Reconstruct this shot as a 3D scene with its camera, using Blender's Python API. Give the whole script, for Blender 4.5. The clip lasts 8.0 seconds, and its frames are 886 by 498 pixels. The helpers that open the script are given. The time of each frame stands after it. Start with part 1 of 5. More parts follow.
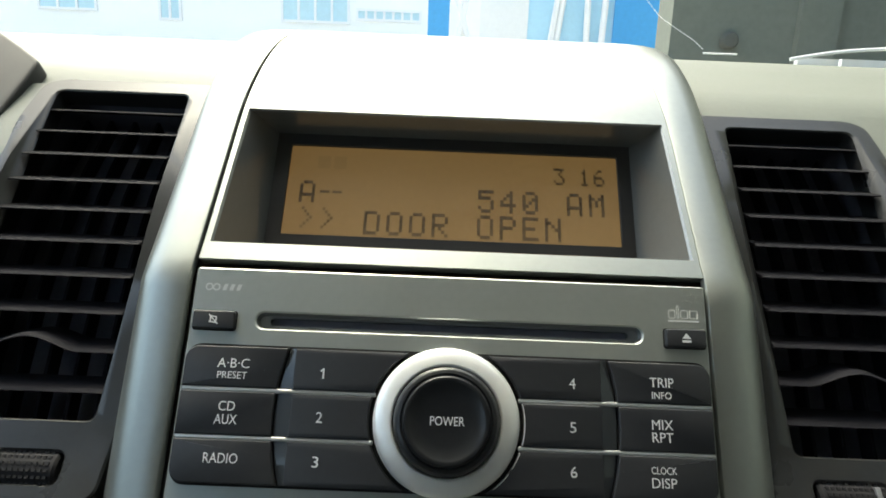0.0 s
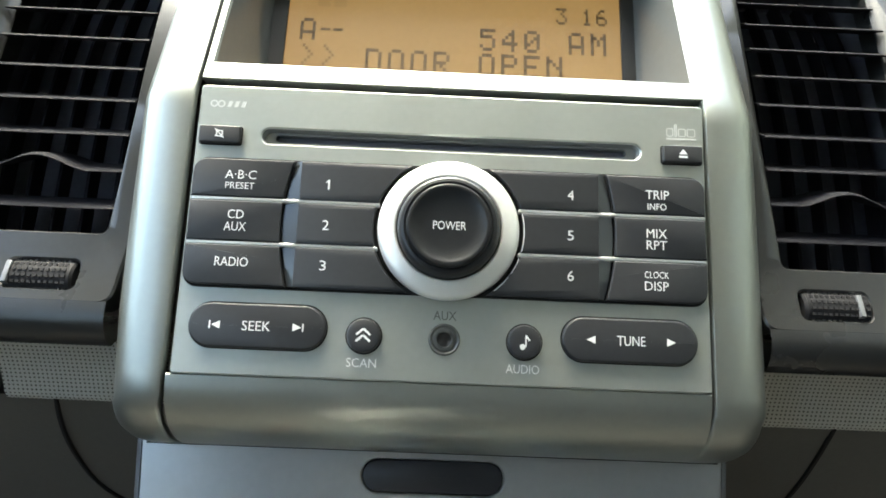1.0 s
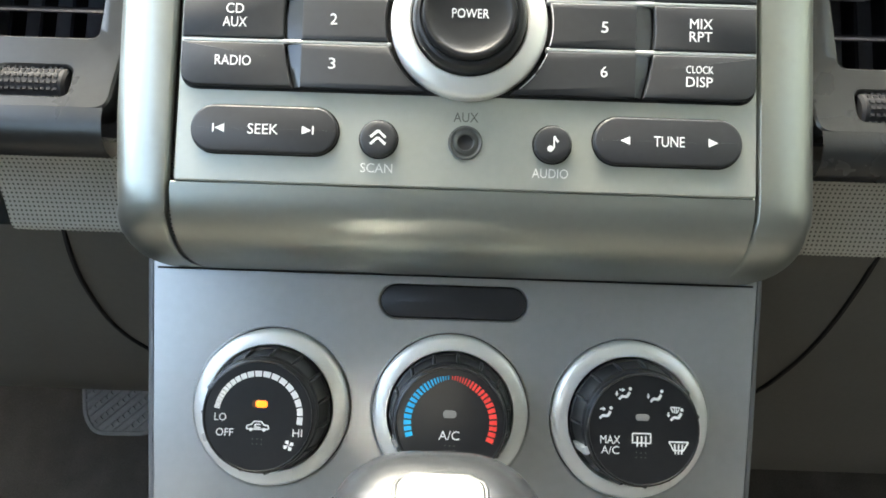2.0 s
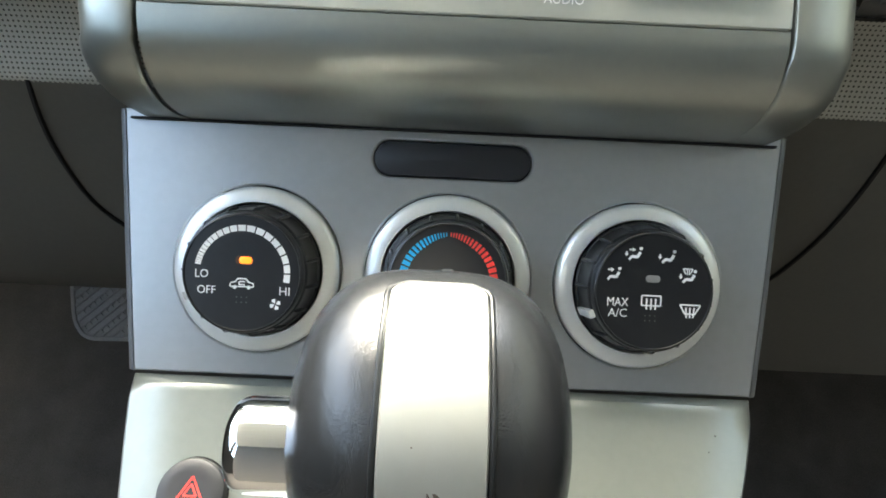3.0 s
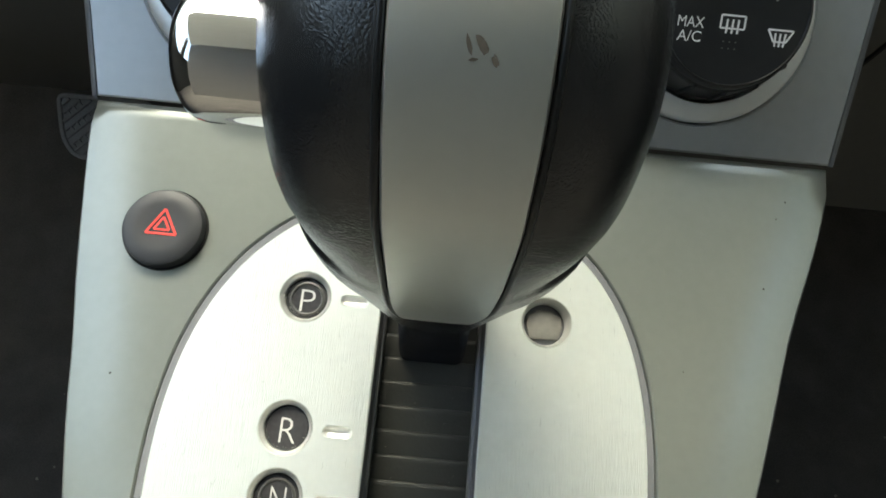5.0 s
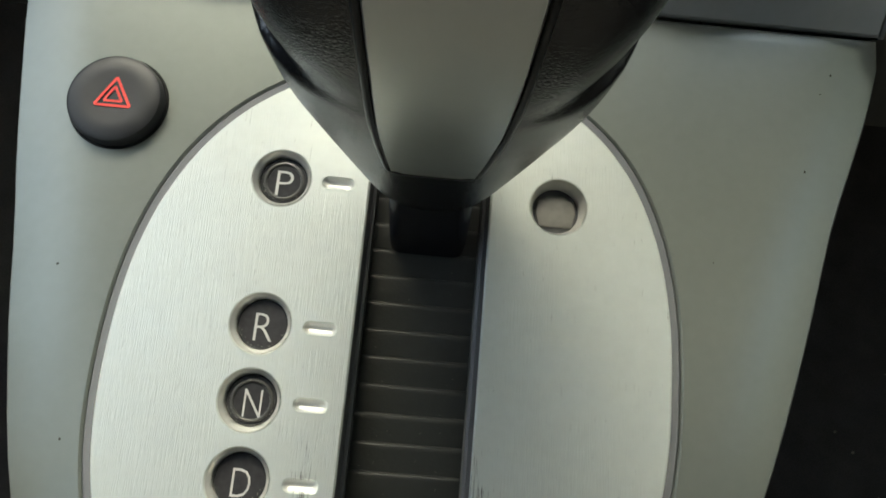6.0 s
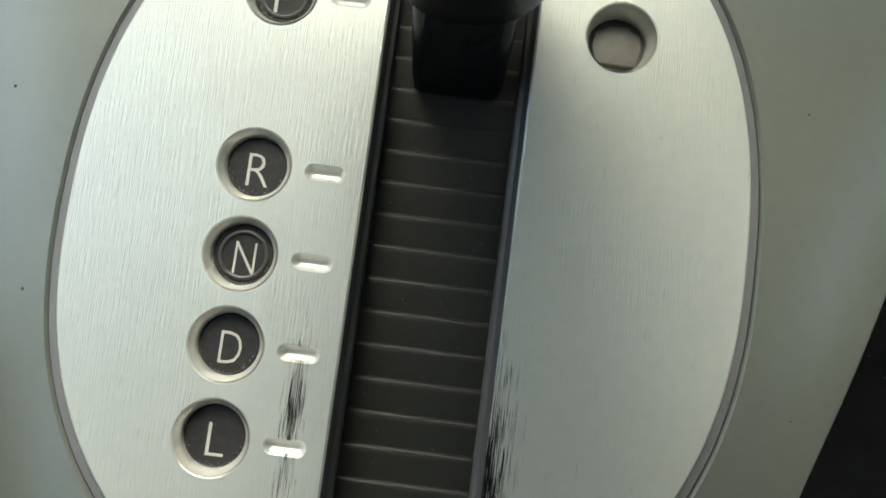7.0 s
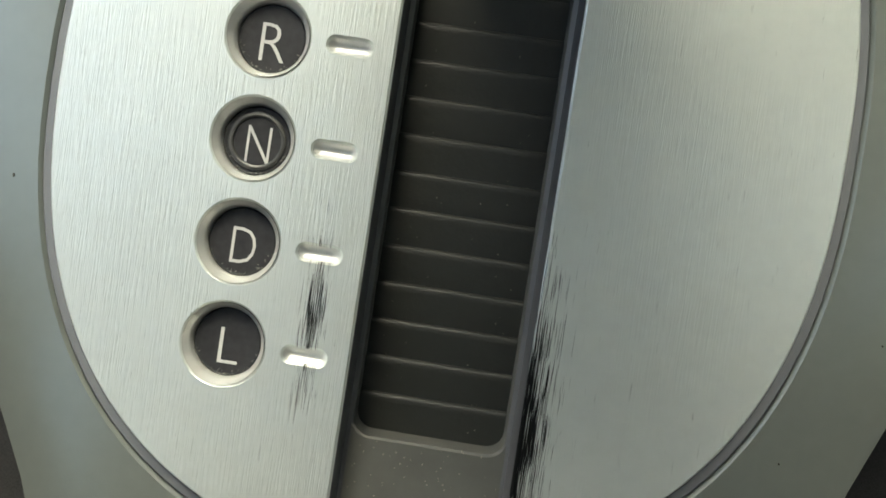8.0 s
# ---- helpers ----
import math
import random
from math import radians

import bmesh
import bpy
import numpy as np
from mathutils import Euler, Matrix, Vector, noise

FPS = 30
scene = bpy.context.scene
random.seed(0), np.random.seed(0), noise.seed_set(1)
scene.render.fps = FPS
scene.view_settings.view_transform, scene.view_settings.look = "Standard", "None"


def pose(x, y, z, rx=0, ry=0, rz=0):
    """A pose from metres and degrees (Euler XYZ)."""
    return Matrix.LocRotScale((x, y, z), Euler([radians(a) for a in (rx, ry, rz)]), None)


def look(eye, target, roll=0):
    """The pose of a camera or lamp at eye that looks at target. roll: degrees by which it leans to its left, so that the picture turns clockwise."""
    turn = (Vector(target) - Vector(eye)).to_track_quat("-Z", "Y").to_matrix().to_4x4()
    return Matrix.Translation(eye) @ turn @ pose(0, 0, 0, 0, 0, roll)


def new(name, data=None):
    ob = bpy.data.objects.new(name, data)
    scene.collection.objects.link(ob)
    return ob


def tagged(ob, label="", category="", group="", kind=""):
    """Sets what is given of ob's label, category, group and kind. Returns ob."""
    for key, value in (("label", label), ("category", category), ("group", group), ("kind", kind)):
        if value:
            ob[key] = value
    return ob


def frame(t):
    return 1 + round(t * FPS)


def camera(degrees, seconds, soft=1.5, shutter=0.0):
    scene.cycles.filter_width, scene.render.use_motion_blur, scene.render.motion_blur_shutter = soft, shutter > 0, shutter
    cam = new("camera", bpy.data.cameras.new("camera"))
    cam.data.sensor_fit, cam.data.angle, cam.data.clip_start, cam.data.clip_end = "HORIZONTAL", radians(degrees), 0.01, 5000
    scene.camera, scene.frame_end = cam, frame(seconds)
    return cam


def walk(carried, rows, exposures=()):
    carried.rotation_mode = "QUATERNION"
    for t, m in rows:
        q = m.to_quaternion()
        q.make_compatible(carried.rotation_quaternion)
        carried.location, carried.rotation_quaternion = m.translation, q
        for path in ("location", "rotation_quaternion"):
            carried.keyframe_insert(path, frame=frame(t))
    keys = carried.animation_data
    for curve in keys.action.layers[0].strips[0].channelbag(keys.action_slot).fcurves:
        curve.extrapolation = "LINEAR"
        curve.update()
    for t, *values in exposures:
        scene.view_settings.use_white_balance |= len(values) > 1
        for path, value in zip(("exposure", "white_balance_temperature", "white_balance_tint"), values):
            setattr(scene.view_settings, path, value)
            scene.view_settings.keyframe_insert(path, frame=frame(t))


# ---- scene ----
# ---------------------------------------------------------------- camera
cam = camera(69.23, 8.0, soft=1.7)
PATH = [
    (0, (-0.00240, -0.19102, 0.96247), (-0.00158, 0.10108, 0.89406), 2.36),
    (0.2, (-0.00170, -0.19196, 0.95400), (0.00090, 0.09825, 0.87803), 2.51),
    (0.3, (-0.00175, -0.19366, 0.95041), (0.00084, 0.09557, 0.87080), 2.45),
    (0.5, (-0.00215, -0.19869, 0.94471), (0.00063, 0.08891, 0.85942), 2.43),
    (0.9, (-0.00333, -0.20592, 0.92985), (0.00125, 0.07846, 0.83441), 2.67),
    (1, (-0.00281, -0.20685, 0.92544), (0.00098, 0.07627, 0.82629), 2.68),
    (1.2, (0.00019, -0.20556, 0.91690), (-0.00099, 0.07512, 0.81099), 2.47),
    (1.3, (0.00009, -0.20563, 0.91241), (-0.00169, 0.07365, 0.80286), 2.29),
    (1.4, (-0.00080, -0.20605, 0.90903), (-0.00201, 0.07246, 0.79753), 2.19),
    (1.5, (-0.00158, -0.20650, 0.90455), (-0.00251, 0.07026, 0.78877), 1.96),
    (1.6, (-0.00178, -0.20636, 0.90078), (-0.00364, 0.06859, 0.78078), 2.00),
    (1.7, (-0.00247, -0.20656, 0.89728), (-0.00501, 0.06648, 0.77300), 1.67),
    (2.8, (-0.00289, -0.20588, 0.86004), (-0.00246, 0.05038, 0.70405), 2.36),
    (3, (-0.00280, -0.20548, 0.85420), (-0.00165, 0.04805, 0.69382), 2.78),
    (3.5, (-0.00294, -0.20531, 0.83726), (-0.00202, 0.04175, 0.66709), 3.18),
    (4, (-0.00398, -0.20698, 0.82188), (-0.00391, 0.03353, 0.64256), 3.12),
    (4.5, (-0.00318, -0.20505, 0.80902), (-0.00444, 0.02778, 0.61984), 4.43),
    (4.6, (-0.00378, -0.20480, 0.80627), (-0.00474, 0.02611, 0.61475), 4.84),
    (4.7, (-0.00440, -0.20464, 0.80344), (-0.00484, 0.02416, 0.60940), 5.21),
    (5.8, (-0.00182, -0.20087, 0.77748), (0.00331, 0.00725, 0.56147), 6.66),
    (6, (-0.00283, -0.20070, 0.76969), (0.00377, 0.00669, 0.55301), 6.60),
    (6.5, (-0.00141, -0.19879, 0.75576), (0.00194, -0.00254, 0.52889), 5.97),
    (7, (-0.00198, -0.19597, 0.74302), (-0.00183, -0.01783, 0.50164), 7.39),
    (7.5, (-0.00318, -0.19341, 0.73439), (-0.00339, -0.03370, 0.48043), 8.34),
    (8, (-0.00284, -0.19274, 0.72781), (-0.01172, -0.04304, 0.46798), 5.76),
]
EXPOSURE = [(0.0, 2.05, 6900, -3), (0.5, 2.75, 6850, -4), (1.0, 3.4, 6850, -3), (1.7, 3.95, 6950, 0), (3.0, 3.72, 6950, 0), (3.5, 3.3, 6950, -1), (4.5, 3.05, 6950, -4), (5.8, 2.05, 7000, -4), (6.7, 1.88, 6950, -5), (8.0, 1.97, 6950, -4)]
walk(cam, [(t, look(eye, target, roll)) for t, eye, target, roll in PATH], EXPOSURE)

# ---------------------------------------------------------------- light
SUN_ELEVATION, SUN_TURN = 60.0, -24.0
world = bpy.data.worlds.new("sky")
scene.world = world
world.use_nodes = True
wn = world.node_tree.nodes
sky = wn.new("ShaderNodeTexSky")
sky.sky_type, sky.sun_disc = "NISHITA", False
sky.sun_elevation, sky.sun_rotation = radians(SUN_ELEVATION), radians(SUN_TURN)
sky.dust_density, sky.ozone_density = 5.0, 0.6
world.node_tree.links.new(sky.outputs[0], wn["Background"].inputs[0])
wn["Background"].inputs[1].default_value = 0.14
sun = new("sun", bpy.data.lights.new("sun", "SUN"))
sun.data.energy, sun.data.angle, sun.data.color = 0.95, radians(36), (1.0, 0.97, 0.93)
sun_from = Vector((math.sin(radians(SUN_TURN)) * math.cos(radians(SUN_ELEVATION)),
                   math.cos(radians(SUN_TURN)) * math.cos(radians(SUN_ELEVATION)), math.sin(radians(SUN_ELEVATION))))
sun.matrix_world = look(sun_from * 30, (0, 0, 0))


# ---------------------------------------------------------------- materials
def material(name, color, rough=0.5, metal=0.0, vary=0.12, grain=400.0, bump=0.0, bump_scale=900.0,
             stretch=(1, 1, 1), stains=0.0, coat=0.0, spec=0.5, patchy=0.015):
    """A surface with fine grain, broad variation and a little relief; sizes in 1/m."""
    m = bpy.data.materials.new(name)
    m.use_nodes = True
    n, link = m.node_tree.nodes, m.node_tree.links.new
    b = n["Principled BSDF"]
    b.inputs["Metallic"].default_value = metal
    b.inputs["Coat Weight"].default_value = coat
    b.inputs["Coat Roughness"].default_value = 0.12
    b.inputs["Specular IOR Level"].default_value = spec
    at = n.new("ShaderNodeTexCoord")
    mp = n.new("ShaderNodeMapping")
    mp.inputs["Scale"].default_value = stretch
    link(at.outputs["Object"], mp.inputs["Vector"])
    fine, broad = n.new("ShaderNodeTexNoise"), n.new("ShaderNodeTexNoise")
    fine.inputs["Scale"].default_value, fine.inputs["Detail"].default_value = grain, 4
    broad.inputs["Scale"].default_value, broad.inputs["Detail"].default_value = 28.0, 5
    link(mp.outputs[0], fine.inputs["Vector"])
    link(at.outputs["Object"], broad.inputs["Vector"])
    mixed = n.new("ShaderNodeMath")
    mixed.operation = "MULTIPLY_ADD"
    mixed.inputs[1].default_value = 0.5
    link(fine.outputs["Fac"], mixed.inputs[0])
    half = n.new("ShaderNodeMath")
    half.operation = "MULTIPLY"
    half.inputs[1].default_value = 0.5 + stains
    link(broad.outputs["Fac"], half.inputs[0])
    link(half.outputs[0], mixed.inputs[2])
    ramp = n.new("ShaderNodeMapRange")
    ramp.inputs["From Min"].default_value, ramp.inputs["From Max"].default_value = 0.25, 0.75
    ramp.inputs["To Min"].default_value, ramp.inputs["To Max"].default_value = 1 - vary, 1 + vary
    link(mixed.outputs[0], ramp.inputs["Value"])
    tint = n.new("ShaderNodeVectorMath")
    tint.operation = "SCALE"
    tint.inputs[0].default_value = color
    link(ramp.outputs[0], tint.inputs["Scale"])
    link(tint.outputs[0], b.inputs["Base Color"])
    rr = n.new("ShaderNodeMapRange")
    rr.inputs["From Min"].default_value, rr.inputs["From Max"].default_value = 0.3, 0.7
    rr.inputs["To Min"].default_value, rr.inputs["To Max"].default_value = max(0.02, rough - patchy), min(1, rough + patchy)
    link(broad.outputs["Fac"], rr.inputs["Value"])
    link(rr.outputs[0], b.inputs["Roughness"])
    if bump:
        tex, bm_ = n.new("ShaderNodeTexNoise"), n.new("ShaderNodeBump")
        tex.inputs["Scale"].default_value, tex.inputs["Detail"].default_value = bump_scale, 3
        link(mp.outputs[0], tex.inputs["Vector"])
        bm_.inputs["Strength"].default_value, bm_.inputs["Distance"].default_value = bump, 0.0003
        link(tex.outputs["Fac"], bm_.inputs["Height"])
        link(bm_.outputs[0], b.inputs["Normal"])
    return m


def glowing(name, color, strength, base):
    m = material(name, base, 0.35, vary=0.05)
    b = m.node_tree.nodes["Principled BSDF"]
    b.inputs["Emission Color"].default_value = (*color, 1)
    b.inputs["Emission Strength"].default_value = strength
    return m


SILVER = material("silver_satin_paint", (0.35, 0.37, 0.345), 0.37, 0.88, vary=0.05, bump=0.05, bump_scale=2500)
SILVER_FACE = material("silver_satin_faceplate", (0.44, 0.465, 0.438), 0.4, 0.75, vary=0.05, bump=0.05, bump_scale=2500)
# the stack's silver again, base darkened to imitate shade on the console
SILVER_SHADED = material("silver_satin_paint_shaded", (0.25, 0.268, 0.248), 0.31, 0.6, vary=0.05, stains=0.1, bump=0.05, bump_scale=2500)
CLIMATE_SILVER = material("brushed_silver_climate_panel", (0.47, 0.48, 0.485), 0.32, 0.62, vary=0.06, grain=300, bump=0.06, bump_scale=1500, stretch=(1, 1, 6))
BRIGHT_RING = material("bright_satin_ring", (0.88, 0.89, 0.875), 0.34, 0.55, vary=0.03)
KEY_BLACK = material("charcoal_key_plastic", (0.022, 0.0235, 0.027), 0.45, vary=0.15, bump=0.08, bump_scale=3500)
KNOB_BLACK = material("black_knob_rubber", (0.012, 0.013, 0.015), 0.305, vary=0.2, bump=0.06, bump_scale=2500)
FLANK = material("glossy_key_flank", (0.05, 0.056, 0.062), 0.16, 0.3, vary=0.05)
GAP = material("dark_gap", (0.006, 0.006, 0.006), 0.8, vary=0.1)
# black plastic with lens haze put into the colour, so lighter and bluer
VENT_HAZED = material("black_plastic_with_haze", (0.1, 0.1, 0.125), 0.5, vary=0.2)
BEZEL = material("dark_grey_bezel_plastic", (0.045, 0.046, 0.046), 0.28, 0.5, vary=0.1, bump=0.1, bump_scale=1800)
BEZEL_LOW = material("charcoal_lower_bezel", (0.014, 0.014, 0.016), 0.7, vary=0.15, spec=0.2, bump=0.15, bump_scale=1500)
DASH = material("grey_soft_dash_skin", (0.145, 0.16, 0.138), 0.55, vary=0.08, bump=0.35, bump_scale=1400)
DASH_LOW = material("grey_brown_lower_dash", (0.095, 0.093, 0.083), 0.65, vary=0.1, bump=0.3, bump_scale=1400)
WHITE = material("white_print", (0.75, 0.76, 0.76), 0.5, vary=0.03)
GREY_PRINT = material("grey_print", (0.92, 0.925, 0.91), 0.5, vary=0.04)
MARK_PRINT = material("pale_grey_mark", (0.66, 0.67, 0.65), 0.5, vary=0.05)
DARK_PRINT = material("embossed_grey_print", (0.12, 0.125, 0.115), 0.5, vary=0.04)
RED = material("red_print", (0.85, 0.06, 0.05), 0.45, vary=0.05)
BLUE = material("blue_print", (0.02, 0.42, 0.78), 0.45, vary=0.05)
BAR_GREY = material("grey_divider_bar", (0.55, 0.56, 0.55), 0.35, 0.4, vary=0.05)
CHROME = material("polished_chrome", (0.86, 0.86, 0.87), 0.06, 1.0, vary=0.02)
STRIP = material("satin_silver_strip", (0.70, 0.725, 0.695), 0.34, 0.82, vary=0.03, bump=0.03, bump_scale=2000, patchy=0.012)
SCUFF = material("brown_scuff", (0.17, 0.145, 0.12), 0.6, vary=0.4, grain=2500)
RUBBER = material("grey_rubber_slider", (0.021, 0.0225, 0.02), 0.55, vary=0.15, bump=0.2, bump_scale=1200)
TRIM_GREY = material("slate_grey_rim", (0.17, 0.176, 0.19), 0.4, 0.2, vary=0.06)
GATE = material("dusty_grey_gate_frame", (0.085, 0.085, 0.078), 0.6, vary=0.25, grain=250, stains=0.3, bump=0.2, bump_scale=900)
CARPET = material("black_carpet", (0.075, 0.071, 0.066), 0.95, vary=0.5, grain=900, bump=1.0, bump_scale=1200)
PEDAL = material("worn_grey_pedal_rubber", (0.27, 0.272, 0.275), 0.6, vary=0.2, bump=0.3)
LENS_BLACK = material("black_window_lens", (0.034, 0.034, 0.037), 0.3, vary=0.4, grain=900, spec=0.3)
SMOKE = material("smoked_blank_cover", (0.020, 0.021, 0.026), 0.45, vary=0.08)
DUST = material("dusty_grey_window", (0.115, 0.112, 0.10), 0.6, vary=0.5, grain=350, stains=0.3)
LAMP_OFF = material("clear_grey_lamp", (0.22, 0.22, 0.22), 0.3, vary=0.05)
LAMP_AMBER = glowing("amber_lamp", (1.0, 0.15, 0.012), 0.26, (0.7, 0.16, 0.02))
SCREEN = glowing("amber_screen", (0.70, 0.38, 0.13), 0.04, (0.20, 0.135, 0.065))
PIXEL = material("brown_screen_dots", (0.15, 0.098, 0.05), 0.4, vary=0.1)
PIXEL_FAINT = material("faint_brown_screen_dots", (0.17, 0.11, 0.052), 0.4, vary=0.1)
HEADLINER = material("light_grey_headliner", (0.55, 0.55, 0.525), 0.9, vary=0.08, bump=0.3)
CABIN = material("dark_cabin_trim", (0.07, 0.07, 0.068), 0.8, vary=0.1)


def leather(name):
    m = material(name, (0.015, 0.0165, 0.019), 0.25, vary=0.12, spec=0.75, patchy=0.02)
    n, link = m.node_tree.nodes, m.node_tree.links.new
    b = n["Principled BSDF"]
    at = n.new("ShaderNodeTexCoord")
    cell, wrinkle, bumpy = n.new("ShaderNodeTexVoronoi"), n.new("ShaderNodeTexNoise"), n.new("ShaderNodeBump")
    cell.feature = "DISTANCE_TO_EDGE"
    cell.inputs["Scale"].default_value = 1750
    wrinkle.inputs["Scale"].default_value = 500
    link(at.outputs["Object"], wrinkle.inputs["Vector"])
    warp = n.new("ShaderNodeVectorMath")
    warp.operation = "MULTIPLY_ADD"
    warp.inputs[1].default_value = (0.0012, 0.0012, 0.0012)
    link(wrinkle.outputs["Color"], warp.inputs[0])
    link(at.outputs["Object"], warp.inputs[2])
    link(warp.outputs[0], cell.inputs["Vector"])
    bumpy.inputs["Strength"].default_value, bumpy.inputs["Distance"].default_value = 0.24, 0.0003
    link(cell.outputs["Distance"], bumpy.inputs["Height"])
    crease, dented = n.new("ShaderNodeTexNoise"), n.new("ShaderNodeBump")
    crease.inputs["Scale"].default_value, crease.inputs["Detail"].default_value = 110, 3
    dented.inputs["Strength"].default_value, dented.inputs["Distance"].default_value = 0.025, 0.0012
    link(at.outputs["Object"], crease.inputs["Vector"])
    link(crease.outputs["Fac"], dented.inputs["Height"])
    link(dented.outputs[0], bumpy.inputs["Normal"])
    link(bumpy.outputs[0], b.inputs["Normal"])
    return m


def brushed(name, wear, origin=(-3.3, -43.0)):
    """Brushed aluminium with lengthwise brush marks; wear: (x, half width, y from, y to, density) in mm of dark rubbed-through marks."""
    m = material(name, (0.82, 0.86, 0.82), 0.3, 0.64, vary=0.05, patchy=0.012)
    n, link = m.node_tree.nodes, m.node_tree.links.new
    b = n["Principled BSDF"]
    at = n.new("ShaderNodeTexCoord")
    mp = n.new("ShaderNodeMapping")
    mp.inputs["Scale"].default_value = (4200, 150, 1)
    link(at.outputs["Object"], mp.inputs["Vector"])
    lines = n.new("ShaderNodeTexNoise")
    lines.inputs["Scale"].default_value, lines.inputs["Detail"].default_value = 1.0, 3
    link(mp.outputs[0], lines.inputs["Vector"])
    bumpy = n.new("ShaderNodeBump")
    bumpy.inputs["Strength"].default_value, bumpy.inputs["Distance"].default_value = 0.46, 0.00025
    link(lines.outputs["Fac"], bumpy.inputs["Height"])
    link(bumpy.outputs[0], b.inputs["Normal"])
    split = n.new("ShaderNodeSeparateXYZ")
    link(at.outputs["Object"], split.inputs[0])
    x, half, y0, y1 = [v * 0.001 for v in (wear[0] - origin[0], wear[1], wear[2] - origin[1], wear[3] - origin[1])]

    def near(out, centre, reach):
        d = n.new("ShaderNodeMath")
        d.operation = "SUBTRACT"
        link(out, d.inputs[0])
        d.inputs[1].default_value = centre
        a = n.new("ShaderNodeMath")
        a.operation = "ABSOLUTE"
        link(d.outputs[0], a.inputs[0])
        r = n.new("ShaderNodeMapRange")
        r.inputs["From Min"].default_value, r.inputs["From Max"].default_value = 0.0, reach
        r.inputs["To Min"].default_value, r.inputs["To Max"].default_value = 1.0, 0.0
        link(a.outputs[0], r.inputs["Value"])
        return r.outputs[0]

    both = n.new("ShaderNodeMath")
    both.operation = "MULTIPLY"
    link(near(split.outputs[0], x, half), both.inputs[0])
    link(near(split.outputs[1], (y0 + y1) / 2, (y1 - y0) / 2), both.inputs[1])
    streak = n.new("ShaderNodeTexNoise")
    streak.inputs["Scale"].default_value, streak.inputs["Detail"].default_value = 1.0, 2
    mp2 = n.new("ShaderNodeMapping")
    mp2.inputs["Scale"].default_value = (8500, 130, 1)
    link(at.outputs["Object"], mp2.inputs["Vector"])
    link(mp2.outputs[0], streak.inputs["Vector"])
    total = n.new("ShaderNodeMath")
    total.operation = "MULTIPLY_ADD"
    total.inputs[1].default_value = wear[4]
    link(both.outputs[0], total.inputs[0])
    link(streak.outputs["Fac"], total.inputs[2])
    cut = n.new("ShaderNodeMapRange")
    cut.inputs["From Min"].default_value, cut.inputs["From Max"].default_value = 0.715, 0.77
    link(total.outputs[0], cut.inputs["Value"])
    mix = n.new("ShaderNodeMix")
    mix.data_type = "RGBA"
    link(cut.outputs[0], mix.inputs["Factor"])
    old = b.inputs["Base Color"].links[0].from_socket
    link(old, mix.inputs["A"])
    mix.inputs["B"].default_value = (0.012, 0.012, 0.012, 1)
    link(mix.outputs["Result"], b.inputs["Base Color"])
    return m


def perforated(name):
    m = material(name, (0.42, 0.415, 0.37), 0.55, vary=0.05)
    n, link = m.node_tree.nodes, m.node_tree.links.new
    b = n["Principled BSDF"]
    at, split = n.new("ShaderNodeTexCoord"), n.new("ShaderNodeSeparateXYZ")
    link(at.outputs["UV"], split.inputs[0])
    waves = []
    for axis in (0, 1):
        s = n.new("ShaderNodeMath")
        s.operation = "SINE"
        link(split.outputs[axis], s.inputs[0])
        waves.append(s.outputs[0])
    prod = n.new("ShaderNodeMath")
    prod.operation = "MULTIPLY"
    link(waves[0], prod.inputs[0])
    link(waves[1], prod.inputs[1])
    cut = n.new("ShaderNodeMapRange")
    cut.inputs["From Min"].default_value, cut.inputs["From Max"].default_value = 0.42, 0.72
    link(prod.outputs[0], cut.inputs["Value"])
    mix = n.new("ShaderNodeMix")
    mix.data_type = "RGBA"
    link(cut.outputs[0], mix.inputs["Factor"])
    link(b.inputs["Base Color"].links[0].from_socket, mix.inputs["A"])
    mix.inputs["B"].default_value = (0.05, 0.048, 0.043, 1)
    link(mix.outputs["Result"], b.inputs["Base Color"])
    inv = n.new("ShaderNodeMath")
    inv.operation = "SUBTRACT"
    inv.inputs[0].default_value = 1.0
    link(cut.outputs[0], inv.inputs[1])
    bumpy = n.new("ShaderNodeBump")
    bumpy.inputs["Strength"].default_value, bumpy.inputs["Distance"].default_value = 0.6, 0.0004
    link(inv.outputs[0], bumpy.inputs["Height"])
    link(bumpy.outputs[0], b.inputs["Normal"])
    return m


LEATHER = leather("black_grained_leather")
PLATE_LEFT = brushed("brushed_aluminium_plate", (-23.5, 3.2, -97, -50, 0.35))
PLATE_RIGHT = brushed("brushed_aluminium_plate_rubbed", (9.6, 6.8, -126, -48, 0.5))
PERFORATED = perforated("perforated_grey_trim")

# ---------------------------------------------------------------- frames of reference, in millimetres
MM = Matrix.Diagonal((0.001, 0.001, 0.001, 1))
STACK = Matrix.Translation((0, 0, 0.86)) @ pose(0, 0, 0, -30) @ MM       # x right, y into the dash, z up the panel


def facing(origin, up):
    """A frame in the stack with x to the right, y along up (y, z), z out of the surface."""
    uy, uz = Vector(up).normalized()
    m = Matrix(((1, 0, 0, origin[0]), (0, uy, -uz, origin[1]), (0, uz, uy, origin[2]), (0, 0, 0, 1)))
    return STACK @ m


FACE = facing((1.5, 2.0, 0), (0, 1))              # the radio's front
CLIMATE = facing((0, 42.0, 0), (0, 1))            # the climate panel's front
CONSOLE = facing((0, 11.7, -206.9), (0.555, 1))   # the selector plate
VENT = facing((0, 12.0, -6.0), (0.28, 1))         # the air vents
METRES = Matrix.Identity(4)
WHERE = {}


